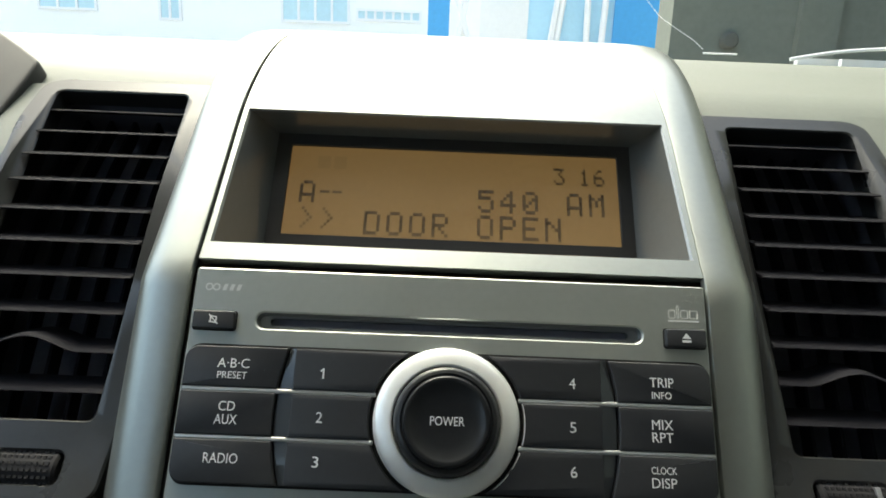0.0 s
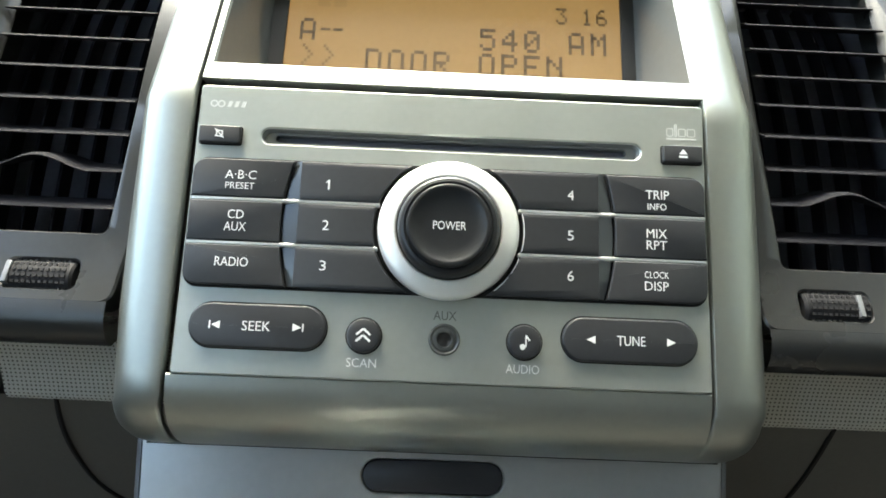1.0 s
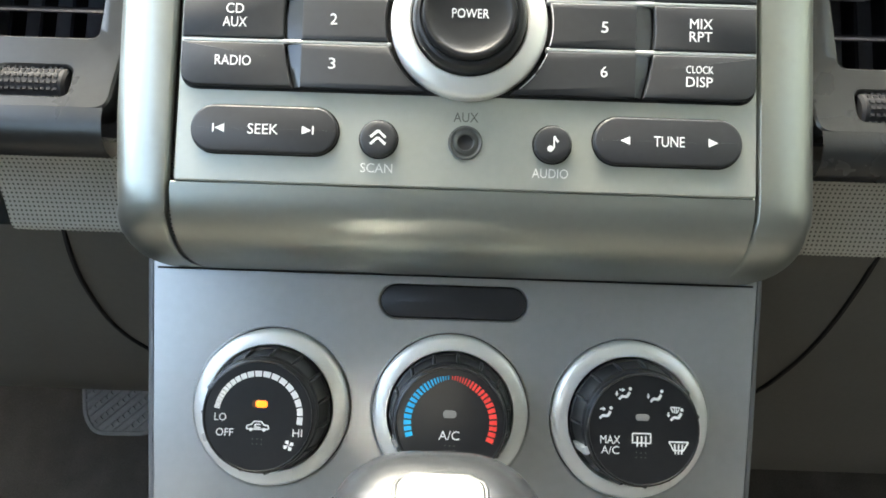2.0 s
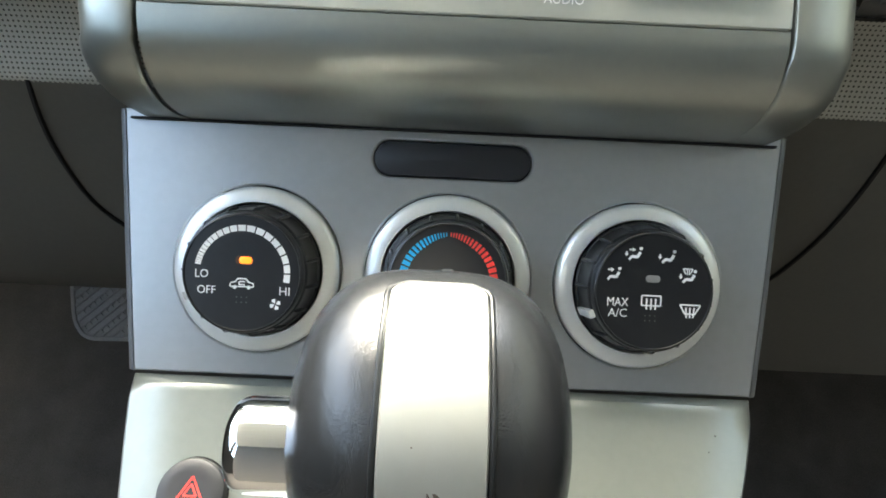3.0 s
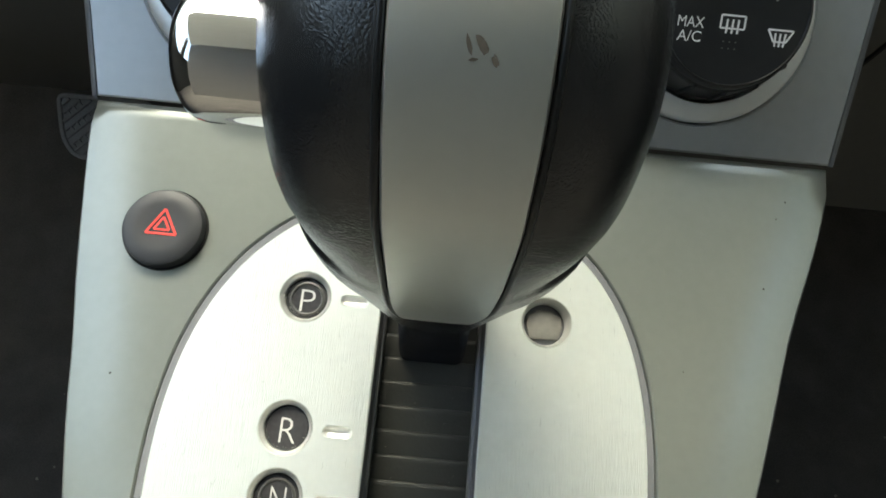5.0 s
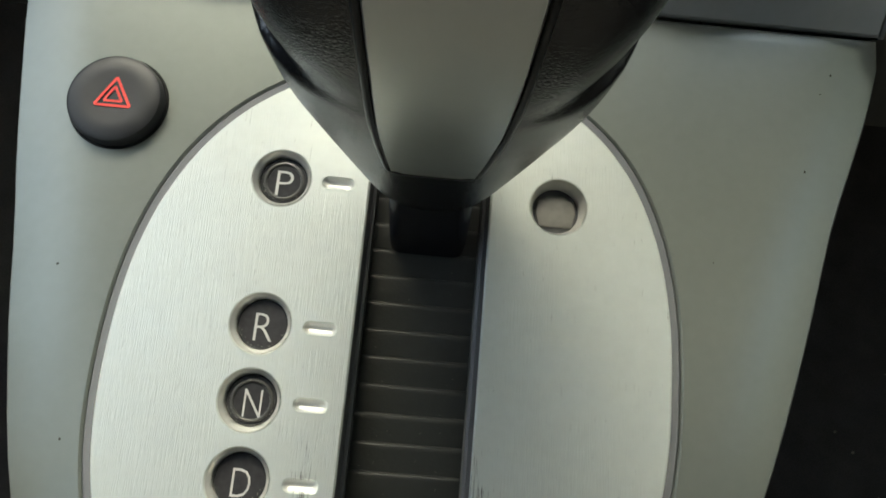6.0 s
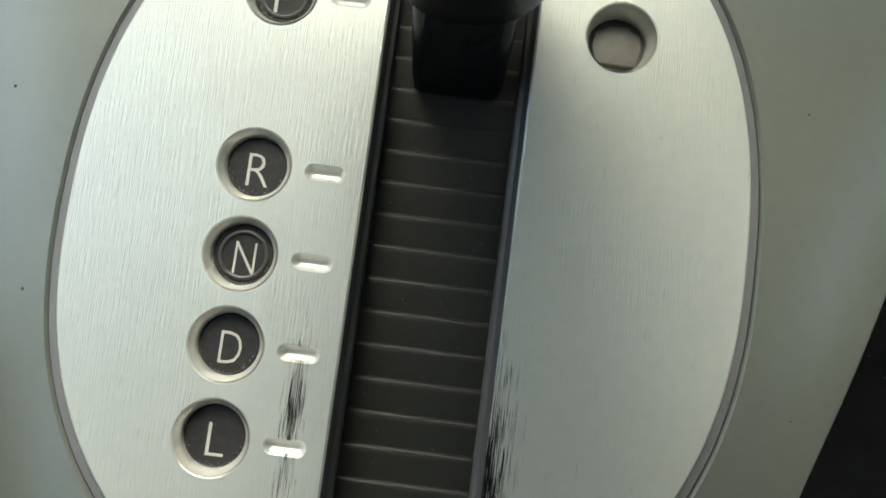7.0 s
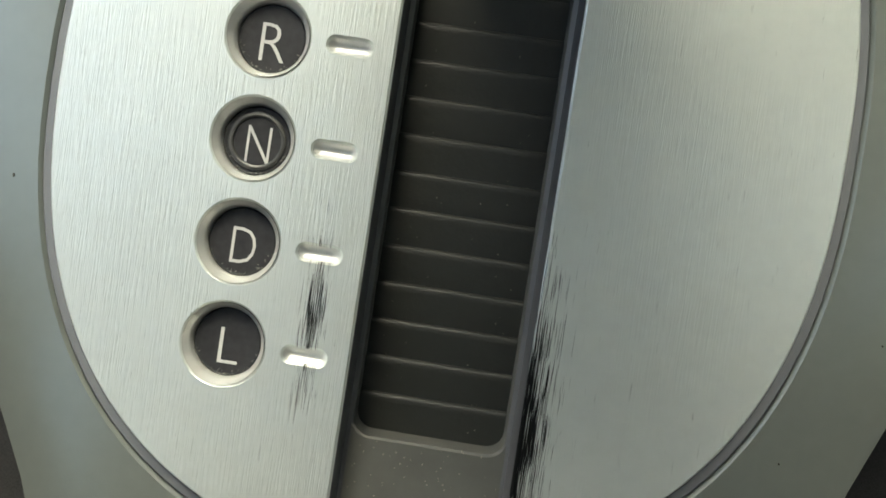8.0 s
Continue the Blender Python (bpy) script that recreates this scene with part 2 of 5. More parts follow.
# ---------------------------------------------------------------- building
def thing(name, at, label, category, group="", kind=""):
    ob = new(name)
    ob.empty_display_size = 0.01
    ob.matrix_world = at
    WHERE[ob] = at
    return tagged(ob, label, category, group, kind)


def base(frame_, x, y, z):
    p = frame_ @ Vector((x, y, z))
    return Matrix.Translation(p) @ frame_.to_quaternion().to_matrix().to_4x4()


def mesh_of(name, bm, mat, smooth=35.0, frame_=None, at=None):
    if frame_ is not None:
        bm.transform(at.inverted() @ frame_)
    bmesh.ops.remove_doubles(bm, verts=bm.verts, dist=1e-7)
    bmesh.ops.recalc_face_normals(bm, faces=bm.faces)
    lim = radians(smooth)
    for e in bm.edges:
        e.smooth = len(e.link_faces) == 2 and e.calc_face_angle(9) < lim
    for f in bm.faces:
        f.smooth = True
    me = bpy.data.meshes.new(name)
    bm.to_mesh(me)
    bm.free()
    me.materials.append(mat)
    return me


def part(name, bm, mat, parent, frame_, label="", smooth=35.0):
    at = WHERE[parent]
    ob = new(name, mesh_of(name, bm, mat, smooth, frame_, at))
    ob.parent = parent
    WHERE[ob] = at
    return tagged(ob, label) if label else ob


def solid(name, bm, mat, frame_, at, label, category, group="", kind="", smooth=35.0):
    """A thing that is one mesh."""
    ob = new(name, mesh_of(name, bm, mat, smooth, frame_, at))
    ob.matrix_world = at
    WHERE[ob] = at
    return tagged(ob, label, category, group, kind)


def circle(cx, cy, r, n=48, a0=0.0, a1=360.0):
    full = abs(a1 - a0) >= 360
    k = n if full else n - 1
    return [(cx + r * math.cos(radians(a0 + (a1 - a0) * i / k)), cy + r * math.sin(radians(a0 + (a1 - a0) * i / k))) for i in range(n)]


def rounded(x0, y0, x1, y1, r, n=6):
    r = min(r, (x1 - x0) / 2 - 1e-4, (y1 - y0) / 2 - 1e-4)
    out = []
    for cx, cy, a in ((x1 - r, y1 - r, 0), (x0 + r, y1 - r, 90), (x0 + r, y0 + r, 180), (x1 - r, y0 + r, 270)):
        out += [(cx + r * math.cos(radians(a + 90 * i / n)), cy + r * math.sin(radians(a + 90 * i / n))) for i in range(n + 1)]
    return out


def area(pts):
    return sum(a[0] * b[1] - b[0] * a[1] for a, b in zip(pts, pts[1:] + pts[:1])) / 2


def grow(pts, d):
    """The outline moved outwards by d."""
    if area(pts) < 0:
        pts = pts[::-1]
    out, n = [], len(pts)
    for i in range(n):
        a, b, c = Vector(pts[i - 1]), Vector(pts[i]), Vector(pts[(i + 1) % n])
        e, f = (b - a), (c - b)
        if e.length < 1e-9 or f.length < 1e-9:
            out.append(tuple(b))
            continue
        e, f = e.normalized(), f.normalized()
        n1, n2 = Vector((e.y, -e.x)), Vector((f.y, -f.x))
        m = n1 + n2
        m = m / max(m.dot(m) / 2, 0.3)
        out.append(tuple(b + m * d))
    return out


def loft(bm, rings, close=True, caps=(False, False)):
    rows = [[bm.verts.new(p) for p in ring] for ring in rings]
    n = len(rows[0])
    for a, b in zip(rows, rows[1:]):
        for i in range(n if close else n - 1):
            j = (i + 1) % n
            bm.faces.new((a[i], a[j], b[j], b[i]))
    if caps[0]:
        bm.faces.new(rows[0][::-1])
    if caps[1]:
        bm.faces.new(rows[-1])
    return rows


def slab(pts, z0, z1, soft=0.0, steps=3, bm=None):
    """An outline raised from z0 to z1, with its upper edge rounded by soft."""
    bm = bm or bmesh.new()
    if area(pts) < 0:
        pts = pts[::-1]
    rings = [[(x, y, z0) for x, y in pts]]
    if soft:
        for k in range(steps + 1):
            a = math.pi / 2 * k / steps
            rings.append([(x, y, z1 - soft + soft * math.sin(a)) for x, y in grow(pts, -soft * (1 - math.cos(a)))])
    else:
        rings.append([(x, y, z1) for x, y in pts])
    loft(bm, rings, caps=(True, True))
    return bm


def lathe(profile, cx=0.0, cy=0.0, n=64, bm=None, caps=(False, False)):
    bm = bm or bmesh.new()
    loft(bm, [[(x, y, z) for x, y in circle(cx, cy, r, n)] for r, z in profile], caps=caps)
    return bm


def inside(p, poly):
    x, y = p
    hit = False
    for (x0, y0), (x1, y1) in zip(poly, poly[1:] + poly[:1]):
        if (y0 > y) != (y1 > y) and x < (x1 - x0) * (y - y0) / (y1 - y0) + x0:
            hit = not hit
    return hit


def soften(pts, r, n=5):
    """The outline with its corners rounded off."""
    out = []
    for a, b, c in zip(pts[-1:] + pts[:-1], pts, pts[1:] + pts[:1]):
        a, b, c = Vector(a), Vector(b), Vector(c)
        p = b + (a - b) * min(0.45, r / max((a - b).length, 1e-6))
        q = b + (c - b) * min(0.45, r / max((c - b).length, 1e-6))
        out += [tuple(p.lerp(b, t / n).lerp(b.lerp(q, t / n), t / n)) for t in range(n + 1)]
    return out


def sheet_mesh(outer, holes=(), extra=()):
    """Flat triangles of an outline with holes: points, triangles and the border loops, as indices."""
    from mathutils.geometry import delaunay_2d_cdt
    pts, edges, loops = [], [], []
    for loop in (outer, *holes):
        k = len(pts)
        pts += [Vector(p) for p in loop]
        loops.append(list(range(k, k + len(loop))))
        edges += [(k + i, k + (i + 1) % len(loop)) for i in range(len(loop))]
    pts += [Vector(p) for p in extra]
    vs, _, fs, back, _, _ = delaunay_2d_cdt(pts, edges, [], 0, 1e-5)
    where = {}
    for i, olds in enumerate(back):
        for o in olds:
            where[o] = i
    keep = []
    for f in fs:
        c = sum((vs[i] for i in f), Vector((0, 0))) / len(f)
        if inside(c, outer) and not any(inside(c, h) for h in holes):
            keep.append(f)
    return [tuple(v) for v in vs], keep, [[where[i] for i in l] for l in loops]


def plate(outer, holes, z0, z1, soft=0.0, height=None, extra=(), bottom=True):
    """A plate with openings through it; height(x, y) bends it."""
    rise = height or (lambda x, y: 0.0)
    bm = bmesh.new()
    if area(outer) < 0:
        outer = outer[::-1]
    top_outer = grow(outer, -soft) if soft else outer
    top_holes = [grow(h, soft) if soft else list(h) for h in holes]
    vs, fs, loops = sheet_mesh(top_outer, top_holes, extra)
    top = [bm.verts.new((x, y, z1 + rise(x, y))) for x, y in vs]
    for f in fs:
        bm.faces.new([top[i] for i in f])
    for flat, loop, wide in zip((top_outer, *top_holes), loops, (outer, *[h if area(h) > 0 else h[::-1] for h in holes])):
        ring = [top[i] for i in loop]
        rings = [ring]
        if soft:
            rings.append([bm.verts.new((x, y, z1 - soft + rise(x, y))) for x, y in wide])
        rings.append([bm.verts.new((x, y, z0 + rise(x, y))) for x, y in wide])
        for a, b in zip(rings, rings[1:]):
            for i in range(len(a)):
                j = (i + 1) % len(a)
                if len({a[i], a[j], b[j], b[i]}) == 4:
                    try:
                        bm.faces.new((a[i], a[j], b[j], b[i]))
                    except ValueError:
                        pass
    return bm


def tube(points, r, n=8, bm=None):
    bm = bm or bmesh.new()
    rings, up = [], Vector((0.123, 0.27, 0.95))
    pts = [Vector(p) for p in points]
    for i, p in enumerate(pts):
        d = (pts[min(i + 1, len(pts) - 1)] - pts[max(i - 1, 0)]).normalized()
        s = d.cross(up).normalized()
        t = s.cross(d)
        rings.append([p + r * (math.cos(2 * math.pi * k / n) * s + math.sin(2 * math.pi * k / n) * t) for k in range(n)])
    loft(bm, rings, caps=(True, True))
    return bm


def box(x0, y0, z0, x1, y1, z1, bm=None):
    bm = bm or bmesh.new()
    loft(bm, [[(x0, y0, z), (x1, y0, z), (x1, y1, z), (x0, y1, z)] for z in (z0, z1)], caps=(True, True))
    return bm


def spread(points, n):
    """n points evenly along a smooth line through the given ones (Catmull-Rom)."""
    pts = [Vector(p) for p in points]
    pts = [2 * pts[0] - pts[1], *pts, 2 * pts[-1] - pts[-2]]
    fine = []
    for a, b, c, d in zip(pts, pts[1:], pts[2:], pts[3:]):
        for k in range(12):
            t = k / 12
            fine.append(0.5 * (2 * b + (c - a) * t + (2 * a - 5 * b + 4 * c - d) * t * t + (3 * b - a - 3 * c + d) * t ** 3))
    fine.append(pts[-2])
    run = [0.0]
    for a, b in zip(fine, fine[1:]):
        run.append(run[-1] + (b - a).length)
    out, k = [], 0
    for i in range(n):
        want = run[-1] * i / (n - 1)
        while k < len(run) - 2 and run[k + 1] < want:
            k += 1
        t = (want - run[k]) / max(run[k + 1] - run[k], 1e-9)
        out.append(fine[k].lerp(fine[k + 1], min(1, max(0, t))))
    return out


LETTERS = {}


def letters(text, cx, cy, width, height, z, spacing=1.0, thin=0.0):
    """Raised print: the text fitted into a box of width by height about (cx, cy)."""
    if (text, spacing, thin) not in LETTERS:
        cu = bpy.data.curves.new("print", "FONT")
        cu.body, cu.size, cu.resolution_u, cu.space_character, cu.offset = text, 1.0, 3, spacing, -thin
        ob = bpy.data.objects.new("print", cu)
        scene.collection.objects.link(ob)
        me = bpy.data.meshes.new_from_object(ob.evaluated_get(bpy.context.evaluated_depsgraph_get()))
        LETTERS[(text, spacing, thin)] = ([tuple(v.co) for v in me.vertices], [tuple(p.vertices) for p in me.polygons])
        bpy.data.objects.remove(ob)
        bpy.data.curves.remove(cu)
        bpy.data.meshes.remove(me)
    vs, fs = LETTERS[(text, spacing, thin)]
    x0, x1 = min(v[0] for v in vs), max(v[0] for v in vs)
    y0, y1 = min(v[1] for v in vs), max(v[1] for v in vs)
    bm = bmesh.new()
    made = [bm.verts.new((cx + ((v[0] - x0) / (x1 - x0) - 0.5) * width, cy + ((v[1] - y0) / (y1 - y0) - 0.5) * height, z)) for v in vs]
    for f in fs:
        try:
            bm.faces.new([made[i] for i in f])
        except ValueError:
            pass
    up = bmesh.ops.extrude_face_region(bm, geom=bm.faces[:])
    bmesh.ops.translate(bm, verts=[g for g in up["geom"] if isinstance(g, bmesh.types.BMVert)], vec=(0, 0, 0.08))
    return bm


# ---------------------------------------------------------------- centre stack trim
STACK_PROFILE = spread([(58, -77.6), (41, -77), (28, -76), (18, -73.5), (10, -69), (5, -63), (2.6, -57), (2, -51.5)], 22) \
    + [Vector((2, z)) for z in (-30, 0, 25, 42)] \
    + spread([(2, 46), (3.2, 51), (6.4, 60), (16.5, 91), (26.7, 123), (33, 142), (41, 161), (52, 178), (70, 195), (100, 213), (180, 260), (300, 328)], 60)


def on_stack(z):
    """The point of the stack's profile at the height z."""
    return next(a.lerp(b, (z - a.y) / (b.y - a.y)) for a, b in zip(STACK_PROFILE, STACK_PROFILE[1:]) if a.y <= z < b.y)


LIP_LOW, LIP_HIGH = on_stack(60.0), on_stack(126.0)


def side_way(k):
    """The unit normal of the stack's profile at a point, out of the dash."""
    a, b = STACK_PROFILE[max(k - 1, 0)], STACK_PROFILE[min(k + 1, len(STACK_PROFILE) - 1)]
    d = (b - a).normalized()
    return Vector((-d.y, d.x))


def narrow(z):
    return 8.6 * max(0.0, (z - 118) / 68) ** 1.8 if z < 200 else 12.0


def pillar(side):
    bm = bmesh.new()
    lateral = [(90.4, 3.0), (90.5, 0.9), (91.0, 0.25), (92.0, 0), (96.5, 0.1), (101, 0.45), (104.5, 1.3), (107.5, 2.9), (109.8, 5.6), (111.4, 9.5), (112.6, 15), (113.8, 25), (115.2, 44)]
    rings = []
    for k, p in enumerate(STACK_PROFILE):
        n = side_way(k)
        inward = -n if p.y > 0 else Vector((1, 0))
        low = min(1.0, max(0.0, (-62 - p.y) / 15.5))
        cut = 13 * (1 - math.sqrt(max(0.0, 1 - low * low)))
        ring = []
        slim = 2.4 * min(1.0, max(0.0, (-25 - p.y) / 30)) if side < 0 else 0.0
        for x, d in lateral:
            x -= slim * max(0.0, (x - 94) / 21)
            q = p + inward * d
            ring.append((side * (x - cut * max(0.0, (x - 96) / 19.2) - narrow(p.y) * (1.0 - 0.75 * min(1, max(0, (x - 92) / 14)))) + (0.8 if p.y > -60 else 0), q.x, q.y))
        rings.append(ring)
    loft(bm, rings, close=False)
    return bm


def stack_trim():
    ob = thing("centre_stack_trim", base(STACK, 0, 40, -77), "satin silver plastic centre stack surround with rounded chin", "dashboard trim")
    for side in (-1, 1):
        part("side_pillar", pillar(side), SILVER, ob, STACK)
    # the chin below the radio
    rows = [p for p in STACK_PROFILE if p.y <= -51.4]
    bm = bmesh.new()
    loft(bm, [[(x, p.x + 0.3, p.y) for x in (-88.6, -60, -30, 0, 30, 60, 90.2)] for p in rows], close=False)
    lip = rows[-1]
    loft(bm, [[(x, lip.x + d, lip.y + e) for x in (-88.6, 0, 90.2)] for d, e in ((0.3, 0), (0.8, 0.4), (5, 0.4))], close=False)
    part("chin", bm, SILVER, ob, STACK)
    # thin black strip between chin and heater panel
    part("black_strip", box(-107.5, 39.6, -77.7, 107.5, 43.5, -77.0), GAP, ob, STACK, "thin black strip above the heater controls")
    # the hood round the display: its opening is a real recess
    rows = sorted([p for p in STACK_PROFILE if p.y >= 49.6 and min(abs(p.y - 60), abs(p.y - 126)) > 1.5] + [LIP_LOW, LIP_HIGH], key=lambda p: p.y)
    xs = [-88.7, -88.2, -86.2, -60, -30, 1.5, 30, 60, 89.2, 91.2, 91.7]
    bm = bmesh.new()
    grid = [[bm.verts.new((x * (1 - narrow(p.y) / 90), p.x + (0.5 if i in (0, len(xs) - 1) else 0), p.y)) for i, x in enumerate(xs)] for p in rows]
    lo, hi = rows.index(LIP_LOW), rows.index(LIP_HIGH)
    for a in range(len(rows) - 1):
        for i in range(len(xs) - 1):
            if not (lo <= a < hi and 2 <= i < len(xs) - 3):
                bm.faces.new((grid[a][i], grid[a][i + 1], grid[a + 1][i + 1], grid[a + 1][i]))
    loft(bm, [[(x, rows[0].x + d, rows[0].y + e) for x in (-88.7, 0, 91.7)] for d, e in ((0, 0), (0.6, -0.4), (6, -0.4))], close=False)
    part("hood", bm, SILVER, ob, STACK)
    a, b = rows[lo], rows[hi]
    front = [(-86.2, a.x, a.y), (89.2, a.x, a.y), (89.2, b.x, b.y), (-86.2, b.x, b.y)]
    round_ = [(-85.4, a.x + 0.9, a.y + 0.5), (88.4, a.x + 0.9, a.y + 0.5), (88.4, b.x + 0.9, b.y - 0.6), (-85.4, b.x + 0.9, b.y - 0.6)]
    back = [(-76.5, 41.0, 70.5), (79.5, 41.0, 70.5), (79.5, 45.6, 123.4), (-76.5, 45.6, 123.4)]
    bm = bmesh.new()
    loft(bm, [front, round_, back])
    part("display_recess", bm, RECESS, ob, STACK, "dark grey sloping walls round the display", smooth=20)
    return ob


RECESS = material("grey_recess_plastic", (0.22, 0.232, 0.23), 0.18, 0.6, vary=0.06, bump=0.05)
FRAME_DARK = material("black_display_frame", (0.014, 0.013, 0.012), 0.5, vary=0.15)


# ---------------------------------------------------------------- display
DOTS = {
    "D": "11110 10001 10001 10001 10001 10001 11110", "O": "01110 10001 10001 10001 10001 10001 01110",
    "R": "11110 10001 10001 11110 10100 10010 10001", "P": "11110 10001 10001 11110 10000 10000 10000",
    "E": "11111 10000 10000 11110 10000 10000 11111", "N": "10001 11001 10101 10011 10001 10001 10001",
    "5": "11111 10000 11110 00001 00001 10001 01110", "4": "00010 00110 01010 10010 11111 00010 00010",
    "0": "01110 10001 10011 10101 11001 10001 01110", "A": "01110 10001 10001 10001 11111 10001 10001",
    "M": "10001 11011 10101 10101 10001 10001 10001", "-": "00000 00000 00000 11111 00000 00000 00000",
    ">": "10000 01000 00100 00010 00100 01000 10000", "1": "00100 01100 00100 00100 00100 00100 01110",
    "6": "00110 01000 10000 11110 10001 10001 01110", "3": "11111 00010 00100 00010 00001 10001 01110",
}


def dot_letter(char, cx, cy, w, h, z):
    bm = bmesh.new()
    for r, row in enumerate(DOTS[char].split()):
        for c, bit in enumerate(row):
            if bit == "1":
                x, y = cx + (c - 2) * w / 5, cy + (3 - r) * h / 7
                bm.faces.new([bm.verts.new((x + a * w / 10, y + b * h / 14, z)) for a, b in ((-1, -1), (1, -1), (1, 1), (-1, 1))])
    bmesh.ops.remove_doubles(bm, verts=bm.verts, dist=1e-3)
    up = bmesh.ops.extrude_face_region(bm, geom=bm.faces[:])
    bmesh.ops.translate(bm, verts=[g for g in up["geom"] if isinstance(g, bmesh.types.BMVert)], vec=(0, 0, 0.05))
    return bm


def display():
    f = facing((1.5, 43.0, 94.0), (0.08, 1))
    ob = thing("radio_display", base(f, 0, -25, -4), "amber backlit dot matrix display in a black frame", "display")
    part("display_frame", plate(rounded(-79, -26, 79, 30, 1), [rounded(-72.0, -18.9, 72.4, 24.0, 0.8)], -2, 0.6, 0.3), FRAME_DARK, ob, f, "black frame")
    glass = part("screen", slab(rounded(-74.5, -22, 74.2, 27, 0.5), -3, -0.6), SCREEN, ob, f, "glowing amber screen")
    for k, c in enumerate("DOOR OPEN"):
        if c != " ":
            part("character", dot_letter(c, -34.0 + 9.68 * k, -12.0, 6.9, 11.0, -0.58), PIXEL, glass, f)
    for k, c in enumerate("540 AM"):
        if c != " ":
            part("character", dot_letter(c, 14.6 + 9.62 * k, 0.3, 6.7, 10.8, -0.58), PIXEL, glass, f)
    part("character", dot_letter("A", -63, 1.7, 6.6, 10.6, -0.58), PIXEL, glass, f)
    for x in (-55.5, -50):
        part("character", dot_letter("-", x, 1.9, 4.2, 9, -0.58), PIXEL, glass, f)
    for x in (-61.5, -52.6):
        part("character", dot_letter(">", x, -10.6, 6.0, 10, -0.58), PIXEL_FAINT, glass, f)
    for c, x in (("3", 46.8), ("1", 58), ("6", 64.4)):
        part("character", dot_letter(c, x, 13.7, 4.8, 8.2, -0.58), PIXEL_FAINT, glass, f)
    for x in (-57, -50):
        part("faint_mark", slab(rounded(x - 2.8, 13.2, x + 2.8, 19.4, 0.5), -0.6, -0.565), SMUDGE, glass, f)
    return ob


SMUDGE = glowing("dim_screen_smudge", (0.70, 0.38, 0.13), 0.033, (0.185, 0.124, 0.06))


# ---------------------------------------------------------------- radio
def divider(y):
    return -56.4 + 3.2 * (y / 21.7) ** 2


def mirror(pts, side):
    return pts if side < 0 else [(-x, y) for x, y in pts][::-1]


def triangle(cx, cy, w, h):
    return [(cx - w / 2, cy - h / 2), (cx + w / 2, cy), (cx - w / 2, cy + h / 2)]


def printed(name, pts, z, parent, frame_, mat=None):
    return part(name, slab(pts, z, z + 0.08), mat or WHITE, parent, frame_)


def bar(x0, y0, x1, y1, w):
    a, b = Vector((x0, y0)), Vector((x1, y1))
    d = (b - a).normalized()
    s = Vector((-d.y, d.x)) * w / 2
    return [tuple(a + s), tuple(a - s), tuple(b - s), tuple(b + s)]


def join(*outlines, z=0.0):
    bm = bmesh.new()
    for k, o in enumerate(outlines):
        slab(o, z - 0.02, z + 0.08 + 0.004 * k, bm=bm)
    return bm


